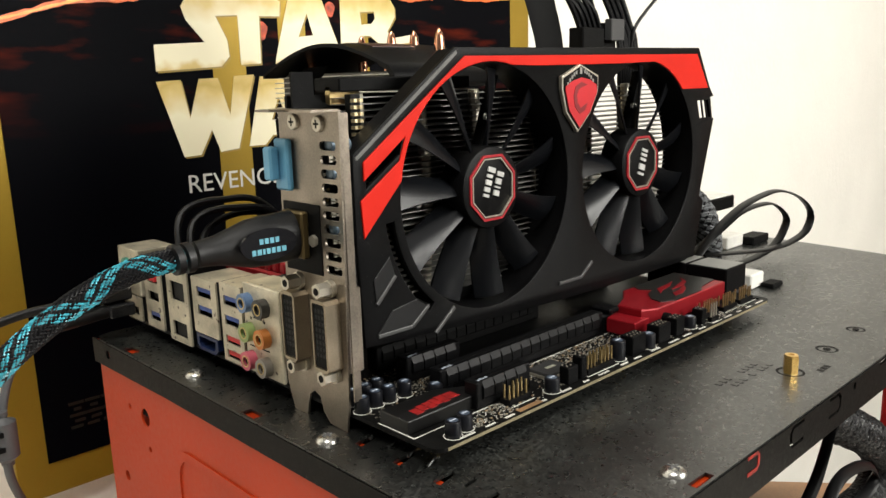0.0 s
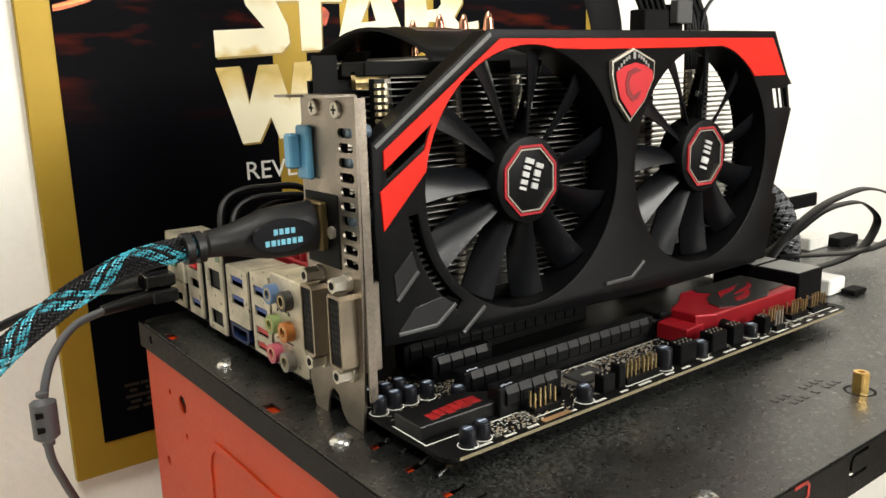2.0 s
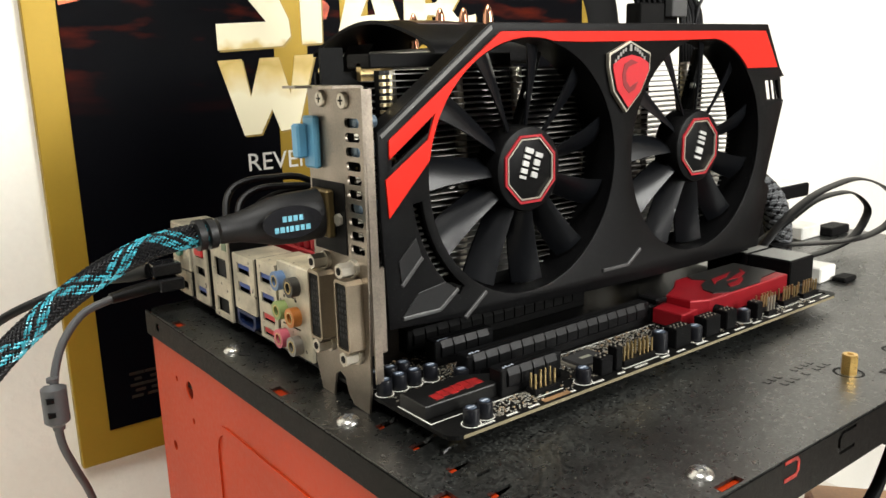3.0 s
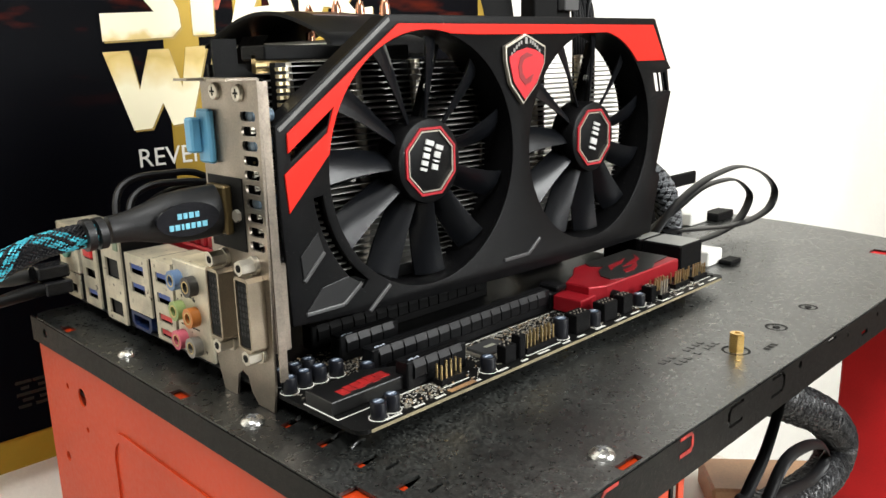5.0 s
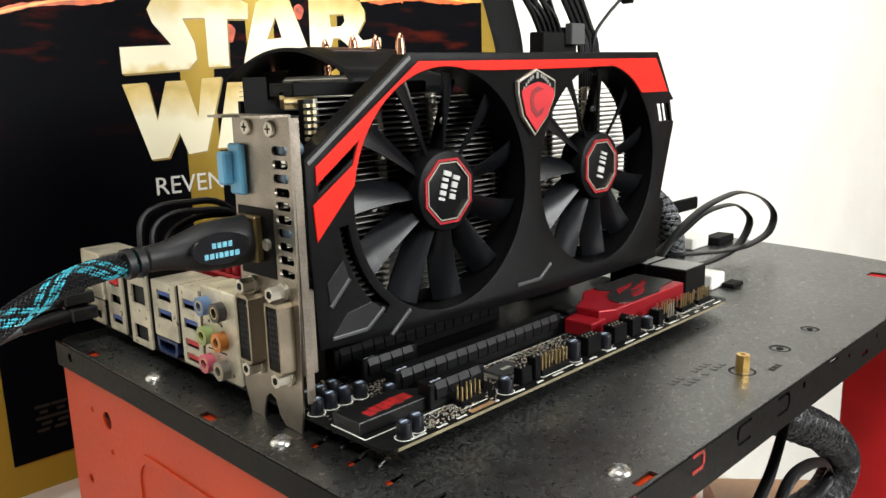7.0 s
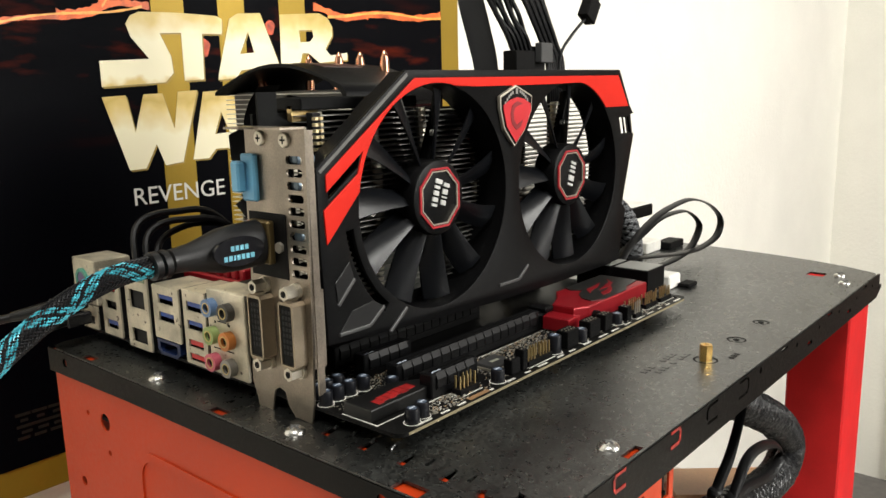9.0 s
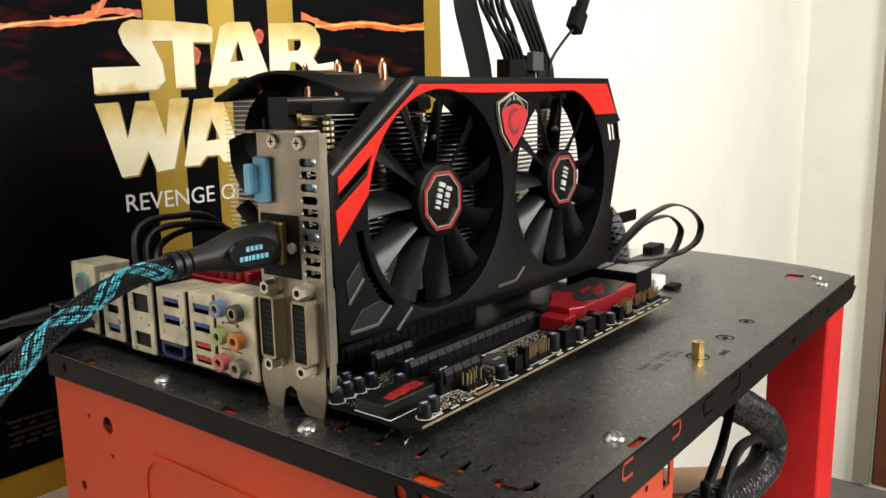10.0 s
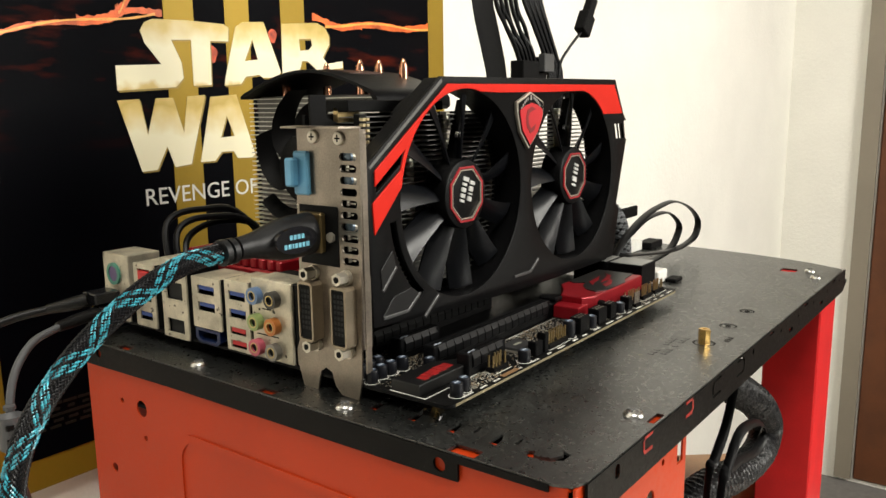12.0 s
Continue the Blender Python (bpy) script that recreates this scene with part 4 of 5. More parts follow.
pins(58, -41.5, 5, 2)
pins(106, -44, 8, 2, 2.54, 8.5)
pins(212, -41, 6, 2)
pins(231, -42, 6, 2)
pins(250, -42, 6, 2)
pins(210, -46.2, 3, 1, 2.54, 9.5, True, TIN)
for x0, x1, y0, y1, h in ((90, 97, -46, -41, 7.5), (99, 103, -46, -41, 10), (138, 149, -46, -39, 9), (160, 171, -46, -39, 9), (176, 184, -46, -40, 9), (201, 206, -46, -40, 8)):
    s = part("plug_socket", box(B(), x0, x1, y0, y1, BZ, BZ + h, 0.4), BLACK, board, "black plastic plug socket")
    bm = B()
    for k in range(max(2, int((x1 - x0) / 2.6))):
        for j in (0, 1):
            box(bm, x0 + 1 + k * 2.5, x0 + 1.6 + k * 2.5, y0 + 1.6 + j * 2.4, y0 + 2.2 + j * 2.4, BZ + h, BZ + h + 0.5)
    part("contacts", bm, TIN, s)
# square chip with legs
chip = part("chip", box(B(), 90, 106, -36, -24, BZ + 0.6, BZ + 2.2, 0.2), mat("chip_black", (0.03, 0.03, 0.03), 0.5, vary=0.1), board, "square black chip with fine silver legs")
bm = B()
for k in range(22):
    box(bm, 90.4 + k * 0.7, 90.75 + k * 0.7, -37.4, -36, BZ, BZ + 0.9)
    box(bm, 90.4 + k * 0.7, 90.75 + k * 0.7, -24, -22.6, BZ, BZ + 0.9)
for k in range(16):
    box(bm, 88.6, 90, -35.7 + k * 0.72, -35.3 + k * 0.72, BZ, BZ + 0.9)
part("legs", bm, TIN, chip)
part("print_mark", box(B(), 95, 101, -31, -29, BZ + 2.2, BZ + 2.3), mat("pale_chip_mark", (0.25, 0.25, 0.2), 0.6), chip)
# small solder parts, print and pads scattered over the bare board
rb = random.Random(3)
bm, bm2, bm3 = B(), B(), B()
zones = ((84, 152, -39, -18, 800), (40, 60, -22, 12, 220), (14, 56, -16, 24, 320), (56, 90, -47, -38, 40), (110, 160, -38, -18, 260), (185, 250, -47, -40, 120), (30, 56, -47, -37, 200), (62, 90, -28, -18, 120), (150, 176, -46, -38, 90))
for x0, x1, y0, y1, count in zones:
    for k in range(count):
        x, y = rb.uniform(x0, x1), rb.uniform(y0, y1)
        w, d = rb.choice(((0.7, 0.35), (0.35, 0.7), (1.1, 0.5), (0.5, 0.35)))
        pick = rb.random()
        if pick < 0.5:
            box(bm, x, x + w, y, y + d, BZ, BZ + 0.35)
        elif pick < 0.9:
            box(bm2, x, x + w * 0.7, y, y + d * 0.7, BZ, BZ + 0.1)
        else:
            box(bm3, x, x + w, y, y + d, BZ, BZ + 0.6)
tagged(part("solder_dust", bm, TIN, board, "tiny tinned parts"), kind="stuff")
tagged(part("print_dust", bm2, SILK, board, "white printed specks"), kind="stuff")
tagged(part("resistor_dust", bm3, mat("tan_ceramic", (0.28, 0.2, 0.12), 0.5), board, "tan ceramic parts"), kind="stuff")
# white print along the near edge, unreadable: short bars
bm = B()
x = 24.0
while x < 262:
    w = rb.uniform(4, 9)
    for k in range(int(w / 1.1)):
        box(bm, x + k * 1.1, x + k * 1.1 + 0.75, -48.9, -47.7, BZ, BZ + 0.08)
    x += w + rb.uniform(4, 9)
for k in range(9):
    y = -18 - k * 0.3
    box(bm, 92 + k * 8, 99 + k * 8, -17.9, -17.5, BZ, BZ + 0.08)
tagged(part("edge_print", bm, SILK, board), kind="stuff")
part("copper_strip", box(B(), 56, 70, -48.9, -46.4, BZ, BZ + 0.1), mat("bare_copper_tan", (0.34, 0.2, 0.1), 0.4, metal=0.4), board)

# ---- the rear ports ----
BLUEP = mat("blue_port_plastic", (0.012, 0.045, 0.22), 0.4, vary=0.1)
REDP = mat("red_port_plastic", (0.45, 0.012, 0.015), 0.4, vary=0.1)
CREAM = mat("pale_tin_shell", (0.50, 0.455, 0.35), 0.34, metal=0.45, vary=0.3, scale=90, fleck=((0.08, 0.065, 0.05), 260, 0.67))
# black plastic of the audio block, also the shade on the tin stacks' side walls
SIDEBLACK = mat("black_body_and_gap_shade", (0.004, 0.004, 0.004), 0.5, spec=0.25, vary=0.2, scale=90)
# black for blocks that fill port and jack openings as their inner shade
HOLE = mat("opening_shade_black", (0.004, 0.004, 0.004), 0.8)
IX = 9


def shell(name, y0, y1, z0, z1, holes=(), label="", depth=22):
    s = part(name, plate("x", IX, IX + 1, rect(y0, y1, z0, z1, 0.6, 2), [rect(*h) for h in holes]), CREAM, board, label)
    part("can_top", box(B(), IX + 1, IX + depth, y0 + 0.6, y1 - 0.6, z1 - 0.6, z1), CREAM, s)
    bm = box(B(), IX + 1, IX + depth, y0, y0 + 0.6, z0, z1)
    box(bm, IX + 1, IX + depth, y1 - 0.6, y1, z0, z1)
    box(bm, IX + 7, IX + 7.5, y0 + 0.6, y1 - 0.6, z0, z1 - 0.6)
    # tin walls coloured black to give the shaded gaps between stacks
    part("can_wall", bm, SIDEBLACK, s, "side walls blackened as the shade between stacks")
    return s


# audio stack
au = part("audio_jack_block", box(B(), IX, IX + 2, 42.6, 72, 7, 48, 0.5), CREAM, board, "tin audio block with six coloured jacks")
part("block_body", box(B(), IX + 2.1, IX + 26, 40.5, 71.4, 7, 47.4, 0.5), SIDEBLACK, au, "black plastic body")
part("block_top", box(B(), IX + 2.1, IX + 16, 43, 71, 47.5, 48, 0.1), CREAM, au)
for (y, z, c, nm) in ((67, 39.5, (0.10, 0.17, 0.30), "blue"), (54, 39, (0.03, 0.028, 0.025), "black"), (67, 26, (0.22, 0.29, 0.10), "green"), (54.5, 25.5, (0.50, 0.17, 0.035), "orange"), (67, 13, (0.50, 0.10, 0.14), "pink"), (54.5, 12.5, (0.27, 0.25, 0.22), "grey")):
    bm = B()
    ring(bm, (IX - 4, y, z), (1, 0, 0), 4.3, 2.2, 4, 24)
    j = part("audio_jack", bm, mat(nm + "_jack_plastic", c, 0.4, vary=0.06), au, nm + " plastic jack ring", smooth=True)
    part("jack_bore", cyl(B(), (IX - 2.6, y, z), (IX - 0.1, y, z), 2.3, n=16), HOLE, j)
    bm = B()
    ring(bm, (IX - 4.15, y, z), (1, 0, 0), 2.7, 2.2, 0.3, 20)
    part("jack_lip", bm, mat("gilt_lip", (0.55, 0.42, 0.18), 0.35, metal=0.8), j)
bm = B()
for y, z, w, h in ((60.5, 33, 7, 0.6), (60.5, 19.6, 16, 0.6), (66, 32.4, 1.2, 1.2), (55, 32.2, 1.2, 1.2)):
    box(bm, IX - 0.12, IX, y - w / 2, y + w / 2, z - h / 2, z + h / 2)
part("stamped_marks", bm, MATTE, au)


def usb(parent, y0, y1, z, plastic, upright=True):
    bm = box(B(), IX + 0.4, IX + 6.5, y0 + 0.8, y1 - 0.8, z - 0.6, z + 1.7)
    t = part("port_tongue", bm, plastic, parent, "")
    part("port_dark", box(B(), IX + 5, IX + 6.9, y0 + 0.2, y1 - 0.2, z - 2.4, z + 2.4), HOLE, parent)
    return t


colA = shell("usb_port_tower", 74, 93, 7, 44.5, [(77, 90, 34, 38.8), (77, 90, 24.6, 29.4), (77.5, 90, 15.6, 19.6), (77.5, 90, 8.6, 12.6)], "tin port stack with blue and red ports")
usb(colA, 77, 90, 37, BLUEP)
usb(colA, 77, 90, 27.6, BLUEP)
usb(colA, 77.5, 90, 17.6, REDP)
usb(colA, 77.5, 90, 10.6, REDP)
colB = shell("usb_port_tower", 97, 121, 15, 43, [(102, 116, 33.6, 38.6), (102, 116, 24.4, 29.4)], "tin port stack with two blue ports")
usb(colB, 102, 116, 36.8, BLUEP)
usb(colB, 102, 116, 27.6, BLUEP)
lo = part("video_out_port", plate("x", IX, IX + 14, [(99, 14.5), (120, 14.5), (120, 9), (117, 6.5), (102, 6.5), (99, 9)], [[(101.5, 13), (117.5, 13), (117.5, 9.4), (115.5, 8), (103.5, 8), (101.5, 9.4)]]), mat("dark_blue_port", (0.006, 0.015, 0.06), 0.4), board, "dark blue edged video port")
colC = shell("video_port_tower", 126, 149, 5, 50, [(130, 145, 27, 37), (130, 145, 8, 16)], "tall tin stack with two display ports")
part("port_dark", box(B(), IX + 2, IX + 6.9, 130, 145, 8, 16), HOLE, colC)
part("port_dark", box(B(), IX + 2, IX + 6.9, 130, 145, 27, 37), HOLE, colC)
bm = box(B(), IX - 0.4, IX, 128, 133, 42, 47)
part("optical_window", bm, mat("green_grey_window", (0.12, 0.17, 0.10), 0.4), colC)
colD = shell("usb_port_tower", 156, 176, 7, 44, [(160, 172, 32, 41), (160, 172, 22, 27), (160, 172, 11, 16)], "tin stack with a red port and usb ports")
part("port_dark", box(B(), IX + 3, IX + 6.9, 160, 172, 22.2, 26.8), HOLE, colD)
usb(colD, 160, 172, 14, BLUEP)
part("red_button", box(B(), IX - 1, IX + 6, 161, 171, 33, 40, 0.6), REDP, colD, "red plastic button")
ps2 = part("round_port_block", box(B(), IX, IX + 22, 182, 208, 21, 47, 0.6), CREAM, board, "tin block with a round green and violet port")
bm = B()
ring(bm, (IX - 1.4, 196, 35), (1, 0, 0), 6.6, 4.6, 1.4, 28)
part("port_ring", bm, mat("green_port_plastic", (0.05, 0.22, 0.16), 0.4), ps2)
part("port_half", cyl(B(), (IX - 0.9, 196, 35), (IX - 0.05, 196, 35), 4.6, n=24), mat("violet_port_plastic", (0.10, 0.06, 0.16), 0.4), ps2)
usbE = shell("usb_port_tower", 183, 205, 7, 20.5, [(187, 200, 9.5, 14.5)], "tin usb port")
part("port_dark", box(B(), IX + 4, IX + 6.9, 187, 200, 9.5, 14.5), HOLE, usbE)
# power stage heatsink behind the ports
vrm = part("power_stage_heatsink", box(B(), 36, 62, 78, 165, BZ, 44, 1.0), DRED, board, "dark red ribbed heatsink behind the ports")
for k in range(12):
    y = 80 + k * 7
    part("rib", box(B(), 36.5, 61.5, y, y + 4.6, 44, 50, 0.8), DRED, vrm)

# memory added behind the card to keep the wall's reflection off the board
for k in range(4):
    x = 186 + k * 9.5
    ms = part("memory_slot", box(B(), x, x + 6, 62, 200, BZ, BZ + 8, 0.5), BLACK, board, "black memory slot added to block a reflection")
    if k in (1, 3):
        part("memory_module", box(B(), x + 1, x + 5, 66, 196, BZ + 8.1, BZ + 34, 0.6), MATTE, ms, "black memory module added to block a reflection")

# ---- the tower cooler on the processor ----
cooler = grp("tower_cooler", (115, 110, BZ), "processor tower cooler with silver fins, copper pipes and black arch", "cooler")
part("base_block", box(B(), 95, 140, 85, 135, BZ, 36, 1.5), FIN, cooler)
BFIN = mat("bright_aluminium_fin", (0.78, 0.76, 0.70), 0.4, metal=0.5, vary=0.05, scale=60)
for k in range(36):
    z = 38 + k * 2.8
    part("fin", box(B(), 94, 146, 58, 168, z, z + 0.5), BFIN, cooler)
# darker block added inside the fins; its colour gives the shade between them
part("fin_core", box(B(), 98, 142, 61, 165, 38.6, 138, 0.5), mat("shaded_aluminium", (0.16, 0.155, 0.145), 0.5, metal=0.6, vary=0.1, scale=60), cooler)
arc = [(54 + 106 * k / 24, 140 + 12.5 * math.sin(math.pi * k / 24)) for k in range(25)]
arc = [(50, 131), (50.5, 136)] + arc + [(164, 138)]
inner = [(y + (2.4 if y < 60 else 0), z - 1.9) for y, z in arc]
part("arched_cover", plate("x", 84, 150, arc + inner[::-1], (), 0.3), BLACK, cooler, "black glossy arched cover", smooth=True)
part("cover_badge", plate("x", 100, 128, [(y, z + 0.5) for y, z in arc[9:18]] + [(y, z + 0.05) for y, z in arc[9:18]][::-1]), mat("brown_black_badge", (0.05, 0.022, 0.016), 0.4), cooler)
for x, y in ((140, 78), (140, 98), (128, 103), (140, 144), (104, 78), (104, 144)):
    top = 151 if x > 110 else 139
    p = [Vector((x, y, 36)), Vector((x, y, top)), Vector((x, y, top + 4)), Vector((x, y, top + 7)), Vector((x, y, top + 8.5))]
    part("heat_pipe", tube(B(), p, [2.7, 2.7, 2.4, 1.5, 0.5], n=14), COPPER, cooler, "bright copper heat pipe", smooth=True)
fc = (82, 100, 96)
tf = part("tower_fan", cyl(B(), (74, fc[1], fc[2]), (92, fc[1], fc[2]), 20, n=32, bevel=1), BLACK, cooler, "black seven-bladed fan", smooth=True)
for k in range(7):
    bm = B()
    a0 = 2 * math.pi * k / 7 + 0.5
    top, bot = [], []
    for i in range(8):
        s = i / 7
        r = 19 + 27 * s
        row = []
        for j in range(5):
            q = j / 4 - 0.5
            ang = a0 + 0.85 * s * s + q * 0.42 * (1.05 - 0.8 * s * s)
            row.append(Vector((82 + 11 * q + 3 * (4 * q * q - 1) * 0.3, fc[1] + r * math.cos(ang), fc[2] + r * math.sin(ang))))
        top.append([bm.verts.new(p) for p in row])
        bot.append([bm.verts.new(p + Vector((1.2, 0, 0))) for p in row])
    for i in range(7):
        for j in range(4):
            bm.faces.new((top[i][j], top[i][j + 1], top[i + 1][j + 1], top[i + 1][j]))
            bm.faces.new((bot[i][j], bot[i + 1][j], bot[i + 1][j + 1], bot[i][j + 1]))
        bm.faces.new((top[i][0], top[i + 1][0], bot[i + 1][0], bot[i][0]))
        bm.faces.new((top[i][4], bot[i][4], bot[i + 1][4], top[i + 1][4]))
    for j in range(4):
        bm.faces.new((top[7][j], top[7][j + 1], bot[7][j + 1], bot[7][j]))
    bmesh.ops.recalc_face_normals(bm, faces=bm.faces)
    part("blade", bm, MATTE, tf, smooth=True)

# ---- cables ----
TEAL = mat("teal_braid_yarn", (0.04, 0.30, 0.38), 0.25, vary=0.5, scale=400)
YARN = mat("black_braid_yarn", (0.004, 0.004, 0.005), 0.4, spec=0.2, vary=0.3, scale=400)


def braid(parent, path, radius, strands, pitch, colour_of, w=0.62, step_n=1):
    """Two opposed families of flat yarns wound round a cable; every yarn is a mesh of its own."""
    fr = frames_along(path)
    length = [0.0]
    for a, b in zip(path, path[1:]):
        length.append(length[-1] + (b - a).length)
    for fam in (0, 1):
        for k in range(strands):
            bm = B()
            line = []
            for i, p in enumerate(path):
                turn = (1 if fam else -1) * 2 * math.pi * length[i] / pitch + 2 * math.pi * k / strands
                s, u = fr[i]
                rr = radius + 0.22 * math.cos(strands * turn * 0.5 + (math.pi if fam else 0))
                line.append(p + s * rr * math.cos(turn) + u * rr * math.sin(turn))
            rows = []
            for i, p in enumerate(line):
                t = (line[min(i + 1, len(line) - 1)] - line[max(i - 1, 0)]).normalized()
                nrm = (p - path[i]).normalized()
                side = t.cross(nrm).normalized()
                rows.append([bm.verts.new(p - side * w), bm.verts.new(p + nrm * 0.42), bm.verts.new(p + side * w), bm.verts.new(p - nrm * 0.2)])
            for i in range(len(rows) - 1):
                for c in range(4):
                    bm.faces.new((rows[i][c], rows[i][(c + 1) % 4], rows[i + 1][(c + 1) % 4], rows[i + 1][c]))
            part("yarn", bm, colour_of(fam, k), parent, smooth=True)


plug = grp("video_cable", (0, 25, 75), "black plug and teal and black braided video cable", "cable")
loop = [(9.2, 7.6, 9.8), (-6, 7.6, 9.8), (-13, 7.4, 9.2), (-20, 6.4, 7.2), (-26, 5.4, 5.6), (-31, 4.8, 5.0), (-34, 4.8, 4.8)]
pts = [Vector((x, 24 + (9 - x) * 0.055, 75.2 - (9 - x) * 0.04)) for x, a, b in loop]
pts[0].x = 5.5
body = part("plug_body", tube(B(), pts, [a for x, a, b in loop], [b for x, a, b in loop], n=24, flat=(0, 1, 0)), RUBBER, plug, "matte black moulded plug", smooth=True)
part("plug_collar", box(B(), 5.7, 9.4, 17, 31, 66, 84.5, 0.8), mat("gilt_collar", (0.12, 0.085, 0.035), 0.4, metal=0.7), plug, "dark gilt collar")
for x in (-35.5, -39.5):
    part("strain_ring", tube(B(), [Vector((x, 26.8, 73)), Vector((x - 2.6, 26.8, 72.8))], 5.6, n=20), RUBBER, plug, smooth=True)
oval = [(-9 + 12 * math.cos(a), 74.6 + 6.0 * math.sin(a)) for a in np.linspace(0, 2 * math.pi, 28, endpoint=False)]
logo = part("logo_patch", plate("y", 16.5, 18.2, oval), mat("gloss_black", (0.008, 0.008, 0.01), 0.2), body, "glossy black oval")
CYAN = mat("pale_cyan_print", (0.12, 0.36, 0.46), 0.5)
for z0, row in ((71, ((-19, 2.0), (-16.4, 2.2), (-13.6, 1.2), (-11.8, 2), (-9.2, 2), (-6.6, 2), (-4, 2.4))), (74.8, ((-15, 2.0), (-12.4, 2.0), (-9.8, 2.2), (-7, 2.0)))):
    for u, w in row:
        part("logo_bar", box(B(), -9 + (u + 10) * 0.84, -9 + (u + 10) * 0.84 + w * 0.8, 16.3, 16.6, z0 + 0.25, z0 + 2.3), CYAN, body, "pale cyan bar")
path = smooth_path([(-37, 28, 73), (-55, 30, 71), (-72, 31, 65), (-86, 32, 57), (-100, 33, 47), (-112, 33, 36), (-121, 34, 24), (-127, 34, 12), (-130, 35, -3), (-133, 38, -40), (-138, 50, -110), (-150, 75, -180), (-195, 105, -206)], 14)
part("cable_core", tube(B(), path, 3.6, n=14), YARN, plug, smooth=True)
braid(plug, path, 3.9, 18, 32, lambda fam, k: TEAL if k in ((0, 1, 2, 4, 5) if fam else (7, 8, 9, 11, 12)) else YARN, 0.5)

usb1 = grp("usb_cable", (-20, 186, 16), "grey usb cable with a black plug and a ferrite bead", "cable")
part("plug_shell", box(B(), -8, 6, 183, 196, 12, 19, 0.8), mat("gloss_black_plug", (0.012, 0.012, 0.013), 0.22), usb1)
part("plug_boot", tube(B(), [Vector((-8, 189, 15.5)), Vector((-22, 186, 15)), Vector((-34, 184, 14))], [5.0, 4.4, 3.0], [3.6, 3.4, 2.8], n=14), RUBBER, usb1, smooth=True)
gp = smooth_path([(-33, 184, 14), (-48, 184, 9), (-60, 180, -2), (-67, 175, -16), (-69.5, 171, -31), (-69, 172, -52), (-63, 178, -72), (-54, 190, -100), (-46, 200, -150), (-60, 210, -209)], 6)
part("cord", tube(B(), gp, 2.1, n=12), GREY, usb1, smooth=True)
bead = part("ferrite_bead", tube(B(), [Vector((-69.3, 171.5, -21)), Vector((-69.5, 171, -22.5)), Vector((-69.6, 171, -40)), Vector((-69.4, 171.5, -41.5))], [4.0, 6.2, 6.2, 4.0], n=16), GREY, usb1, "grey moulded ferrite bead", smooth=True)
for z in (-27, -34.5):
    part("clip_tab", box(B(), -74.5, -71, 164.2, 166.4, z - 1.2, z + 1.2), MATTE, bead)
for z in (-18.5, -44):
    bm = B()
    cyl(bm, (-69.2, 171.6, z - 1), (-69.2, 171.6, z + 1), 3.0, n=12)
    part("cord_collar", bm, GREY, bead)
usb2 = grp("usb_cable", (-20, 205, 24), "black usb cable plugged into the rear ports", "cable")
part("plug_shell", box(B(), -10, 6, 186, 200, 20.2, 27, 0.8), mat("gloss_black_plug", (0.012, 0.012, 0.013), 0.22), usb2)
part("plug_boot", tube(B(), [Vector((-10, 193, 23.5)), Vector((-18, 200, 21)), Vector((-27, 208, 19))], [5.5, 5.0, 3.0], [4.0, 3.8, 2.8], n=14), RUBBER, usb2, smooth=True)
bp = smooth_path([(-25, 207, 19), (-42, 216, 16), (-62, 222, 10), (-85, 232, -2), (-120, 245, -30), (-160, 260, -100), (-190, 260, -208)], 6)
part("cord", tube(B(), bp, 2.5, n=12), RUBBER, usb2, smooth=True)

# power wires hanging in from above behind the card
WIRE = mat("black_wire_jacket", (0.0045, 0.0045, 0.005), 0.4, spec=0.2, vary=0.15)
ribbon = grp("flat_power_cable", (165, 40, 134), "flat black power cable rising behind the graphics card", "cable")
part("ribbon", tube(B(), smooth_path([(190, 40, 100), (186, 40, 146), (179, 40, 168), (170, 40, 192), (166, 42, 230), (170, 46, 300), (190, 60, 420)], 6), 11.5, 1.2, 12, flat=(1, 0, 0)), MATTE, ribbon, smooth=True)
bundle = grp("power_wire_bundle", (215, 36, 140), "bundle of black power wires ending in a plug", "cable")
for k in range(10):
    o = k - 4.5
    pth = smooth_path([(219 + o * 2.3, 37 + (k % 2) * 1.8, 158), (213 + o * 2.4, 37 + (k % 2) * 2, 168), (204 + o * 2.6, 38 + (k % 3) * 1.5, 180), (196 + o * 3.0, 39 + (k % 2) * 2, 195), (190 + o * 3.2, 42, 230), (200 + o * 3, 60, 420)], 5)
    part("wire", tube(B(), pth, 1.35, n=8), WIRE, bundle, smooth=True)
pl = part("plug", box(B(), 206, 226, 33, 43, 140, 159, 0.6), MATTE, bundle, "square black plug")
part("plug_latch", box(B(), 230, 243, 31, 36, 152, 164, 0.5), mat("dark_grey_plug", (0.05, 0.05, 0.05), 0.5), pl)
part("plug_shell", box(B(), 228, 242, 36.2, 43, 140, 162, 0.5), MATTE, pl)
bundle2 = grp("power_wire_bundle", (245, 38, 140), "bundle of black power wires behind the graphics card", "cable")
for k in range(8):
    o = k - 3.5
    pth = smooth_path([(258 + o * 2.6, 38, 90), (257 + o * 2.6, 38, 147), (250 + o * 2.7, 38 + (k % 2), 164), (239 + o * 3.0, 39 + (k % 2), 182), (228 + o * 3.3, 41, 202), (220 + o * 3.3, 44, 240), (215 + o * 3, 60, 420)], 5)
    part("wire", tube(B(), pth, 1.35, n=8), WIRE, bundle2, smooth=True)
lead = grp("fan_lead", (262, 36, 140), "thin black lead with a small plug standing up", "cable")
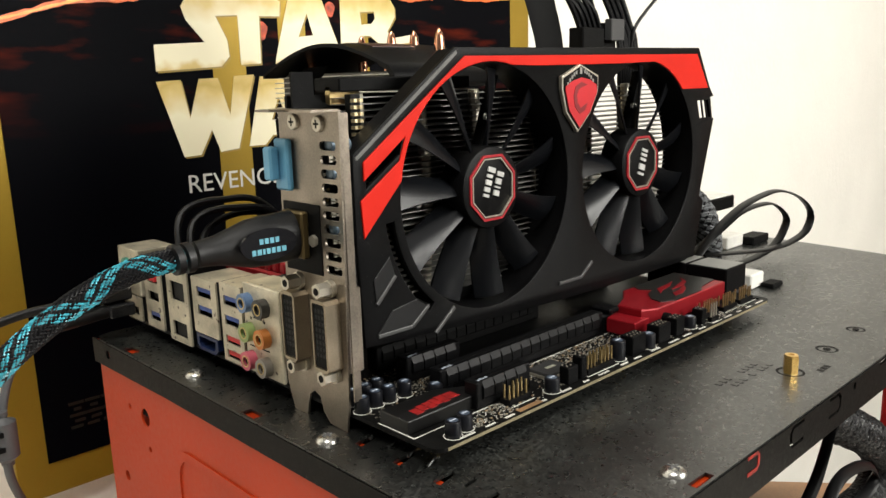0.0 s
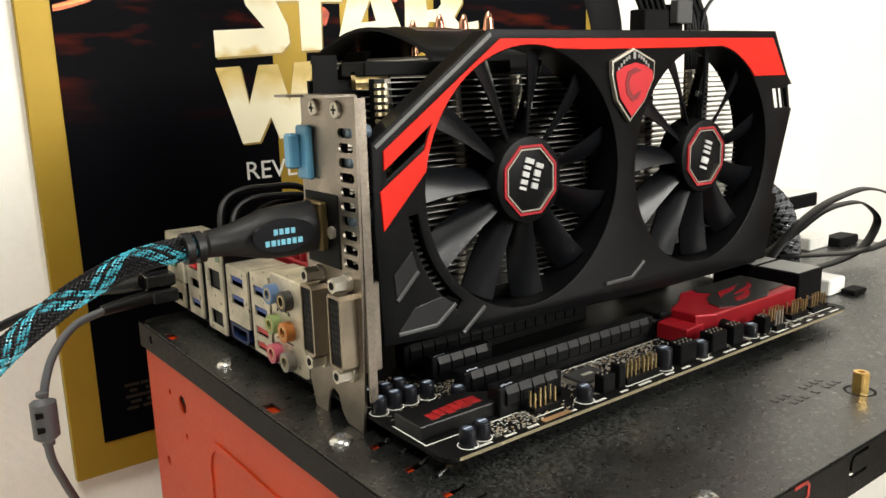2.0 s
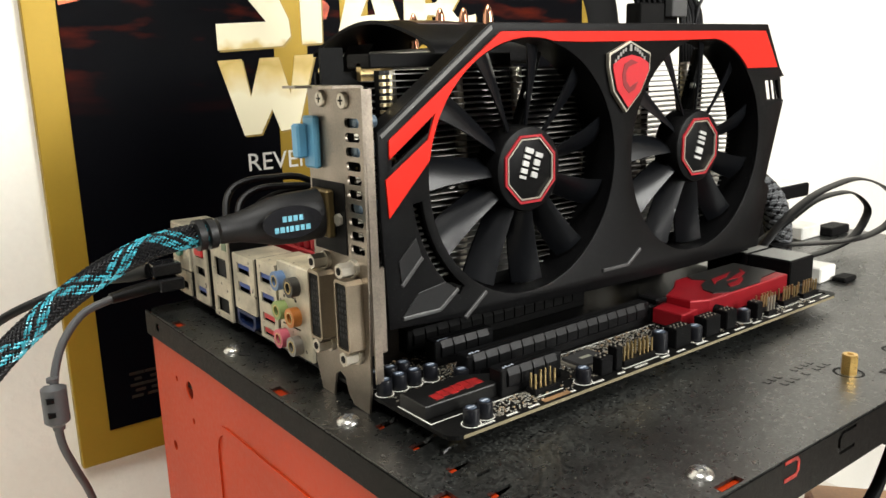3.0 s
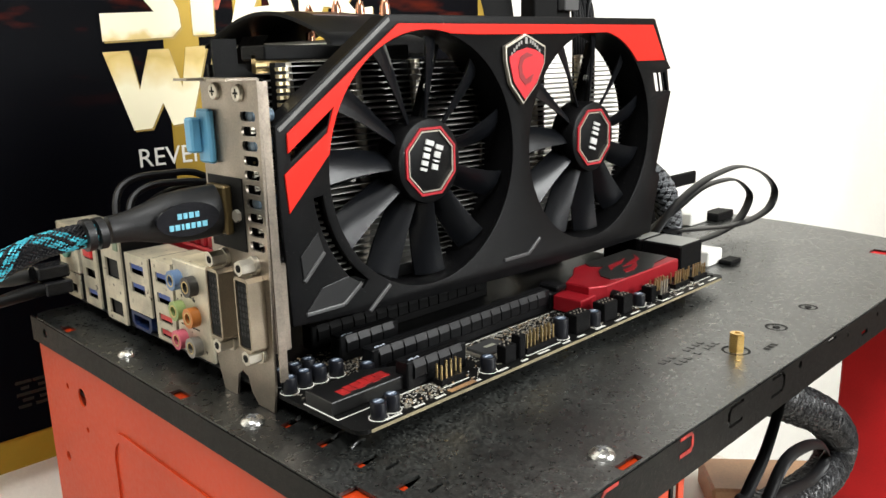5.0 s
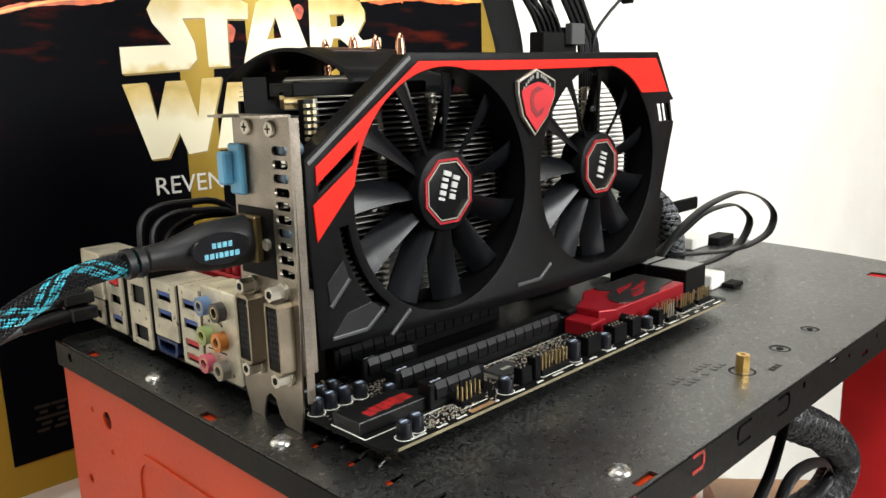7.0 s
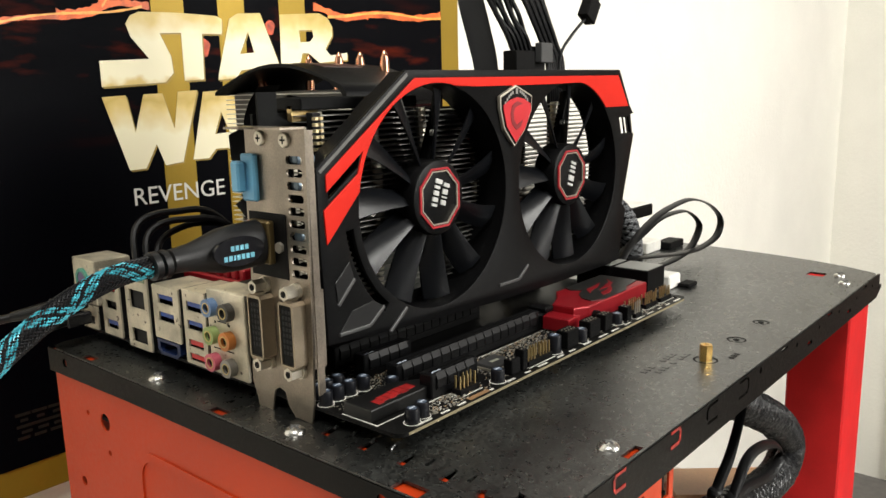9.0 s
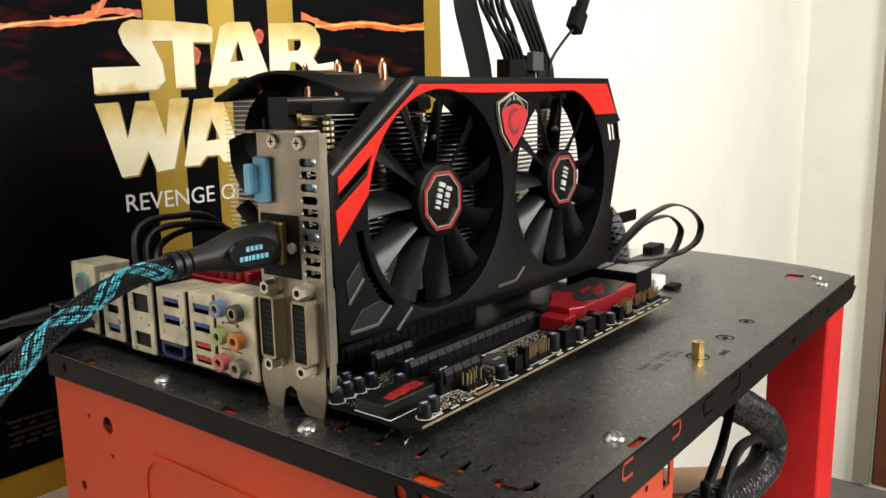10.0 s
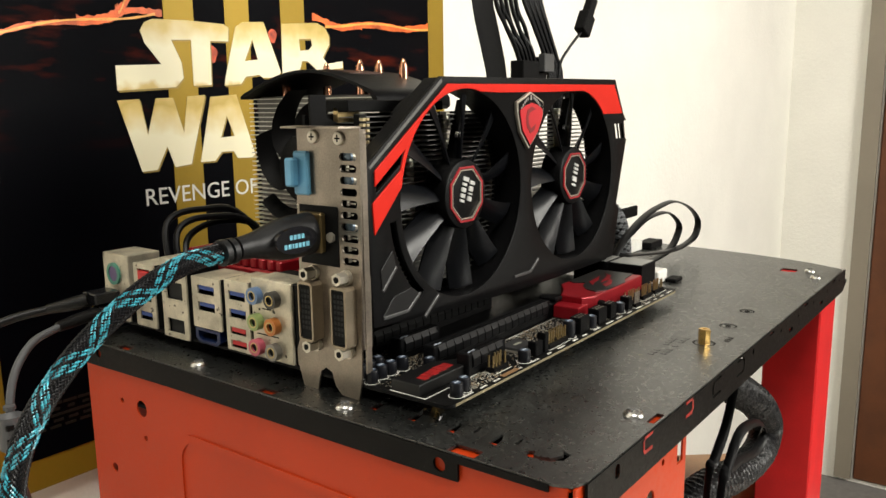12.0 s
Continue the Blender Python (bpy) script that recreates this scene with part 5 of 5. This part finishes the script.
part("wire", tube(B(), smooth_path([(256, 37, 100), (258, 37, 140), (260, 36, 158), (270, 35, 169), (286, 34, 181)], 6), 1.1, 0.9, 8), WIRE, lead, smooth=True)
bm = box(B(), -6, 6, -4, 4, -9, 7, 0.6)
box(bm, -4, 4, -3, 3, 7, 21, 0.6)
bmesh.ops.transform(bm, matrix=Matrix.Translation((292, 34, 188)) @ Matrix.Rotation(radians(32), 4, "Y"), verts=bm.verts)
part("plug", bm, MATTE, lead)

# board power cable and drive cables beside the card
atx = grp("board_power_cable", (292, 20, 10), "grey and black braided board power cable", "cable")
GREYYARN = mat("grey_braid_yarn", (0.10, 0.105, 0.11), 0.45, vary=0.3, scale=400)
ap = smooth_path([(276, 40, 12), (286, 38, 46), (306, 30, 56), (322, 22, 44), (331, 20, 24), (336, 22, 7)], 8)
part("cable_core", tube(B(), ap, 8.0, n=14), YARN, atx, smooth=True)
braid(atx, ap, 8.2, 18, 34, lambda fam, k: GREYYARN if k % 3 else YARN, 0.75)
for y0, x0, lab in ((14, 0, "flat black drive cable in a loop on the tray"), (8, -14, "flat black drive cable in a smaller loop")):
    sc = grp("drive_cable", (330 + x0, y0, 5), lab, "cable", "drive cables")
    if x0 == 0:
        p = [(286, 8, 14), (306, 4, 32), (333, 2, 44), (362, 2, 49), (395, 2, 50), (431, 2, 41), (451, 1, 27), (444, 1, 14), (418, 2, 9), (388, 3, 9), (347, 6, 13), (312, 14, 16)]
    else:
        p = [(288, 16, 14), (326, 11, 30), (354, 10, 39), (384, 9, 41), (406, 9, 38), (424, 8, 27), (421, 8, 17), (406, 8, 8), (381, 8, 4.5), (356, 10, 3), (320, 16, 2)]
    part("ribbon", tube(B(), smooth_path(p, 8), 3.4, 0.8, 10, flat=(0.3, 1, 0.15)), WIRE, sc, smooth=True)
wp = grp("white_plug", (319, -14, 3), "small white plug with a black socket lying on the tray", "plug")
part("plug_body", box(B(), 309, 327, -21, -6, TZ + 0.1, 8, 0.8), mat("white_nylon", (0.72, 0.71, 0.66), 0.5), wp)
part("socket", box(B(), 321, 335, -30, -21.5, TZ + 0.1, 1.5, 0.6), MATTE, wp, "black socket")
wp3 = grp("drive_plug", (425, 54, 0), "white and black drive plug lying on the tray", "plug")
part("white_half", box(B(), 411, 437, 46, 66, TZ + 0.1, 8, 0.8), mat("white_nylon", (0.72, 0.71, 0.66), 0.5), wp3)
part("black_half", box(B(), 438, 465, 38, 52, TZ + 0.1, 5, 0.8), MATTE, wp3)
wp2 = grp("black_connector", (345, 45, 3), "black drive power connector on the tray", "plug")
part("connector_body", box(B(), 330, 362, 34, 58, TZ + 0.1, 38, 1.0), MATTE, wp2)
part("connector_top", box(B(), 342, 378, 26, 50, 38.2, 47, 0.8), MATTE, wp2)
part("connector_lid", box(B(), 343, 377, 27, 49, 47.1, 48.2, 0.3), mat("white_nylon", (0.72, 0.71, 0.66), 0.5), wp2)
# wires behind the bracket, between board and poster
for k, pts3 in enumerate(([(30, 150, 8), (32, 165, 36), (40, 172, 52), (60, 170, 56), (90, 165, 48), (120, 165, 10)], [(36, 152, 8), (40, 168, 32), (50, 176, 46), (72, 172, 52), (100, 170, 42), (118, 172, 8)], [(26, 150, 8), (26, 166, 38), (34, 174, 57), (56, 172, 61), (84, 168, 54), (124, 165, 10)])):
    wv = grp("black_wire", pts3[0], "thin black wire arching up from the board", "cable", "wires behind the card")
    part("wire", tube(B(), smooth_path([(x, y, z + (9 if z > 20 else 0)) for x, y, z in pts3], 6), 2.0, n=8), WIRE, wv, smooth=True)
# cables hanging under the tray
DIMYARN = mat("dim_braid_yarn", (0.008, 0.0084, 0.0095), 0.4, vary=0.3, scale=400)
hang = grp("sleeved_cable", (250, -92, DESK_Z), "thick black sleeved cable looping under the tray", "cable")
hp = smooth_path([(180, -88, -30), (222, -94, -34), (263, -96, -53), (308, -97, -77), (334, -97, -101), (318, -97, -116), (273, -95, -115), (211, -92, -104), (160, -88, -112), (120, -84, -160), (112, -80, -200)], 10)
part("cable_core", tube(B(), hp, 10.8, n=16), YARN, hang, smooth=True)
braid(hang, hp, 11.0, 24, 46, lambda fam, k: DIMYARN if (k + fam) % 4 == 0 else YARN, 0.75)
for k, p in enumerate(([(228, -104, -8), (221, -106, -32), (204, -107, -55), (187, -107, -69), (176, -107, -84), (168, -107, -209)], [(196, -110, -84), (219, -110, -66), (243, -110, -66), (268, -110, -74), (278, -110, -84), (259, -110, -90), (215, -110, -82), (191, -110, -92), (180, -110, -209)])):
    hb = grp("flat_black_cable", p[0], "flat black cable hanging below the tray", "cable", "cables under the tray")
    part("ribbon", tube(B(), smooth_path(p, 8), 3.0, 0.9, 10, flat=(0.5, 0.6, 0.4)), WIRE, hb, smooth=True)
block = grp("wooden_block", (430, -20, DESK_Z), "brown wooden block lying on the desk under the tray", "block")
wood = box(B(), -55, 55, 0, 50, DESK_Z, DESK_Z + 22, 2)
bmesh.ops.transform(wood, matrix=Matrix.Translation((412, -43, 0)) @ Matrix.Rotation(radians(-50), 4, "Z"), verts=wood.verts)
part("block", wood, mat("light_brown_wood", (0.42, 0.24, 0.12), 0.5, vary=0.2, scale=15), block)
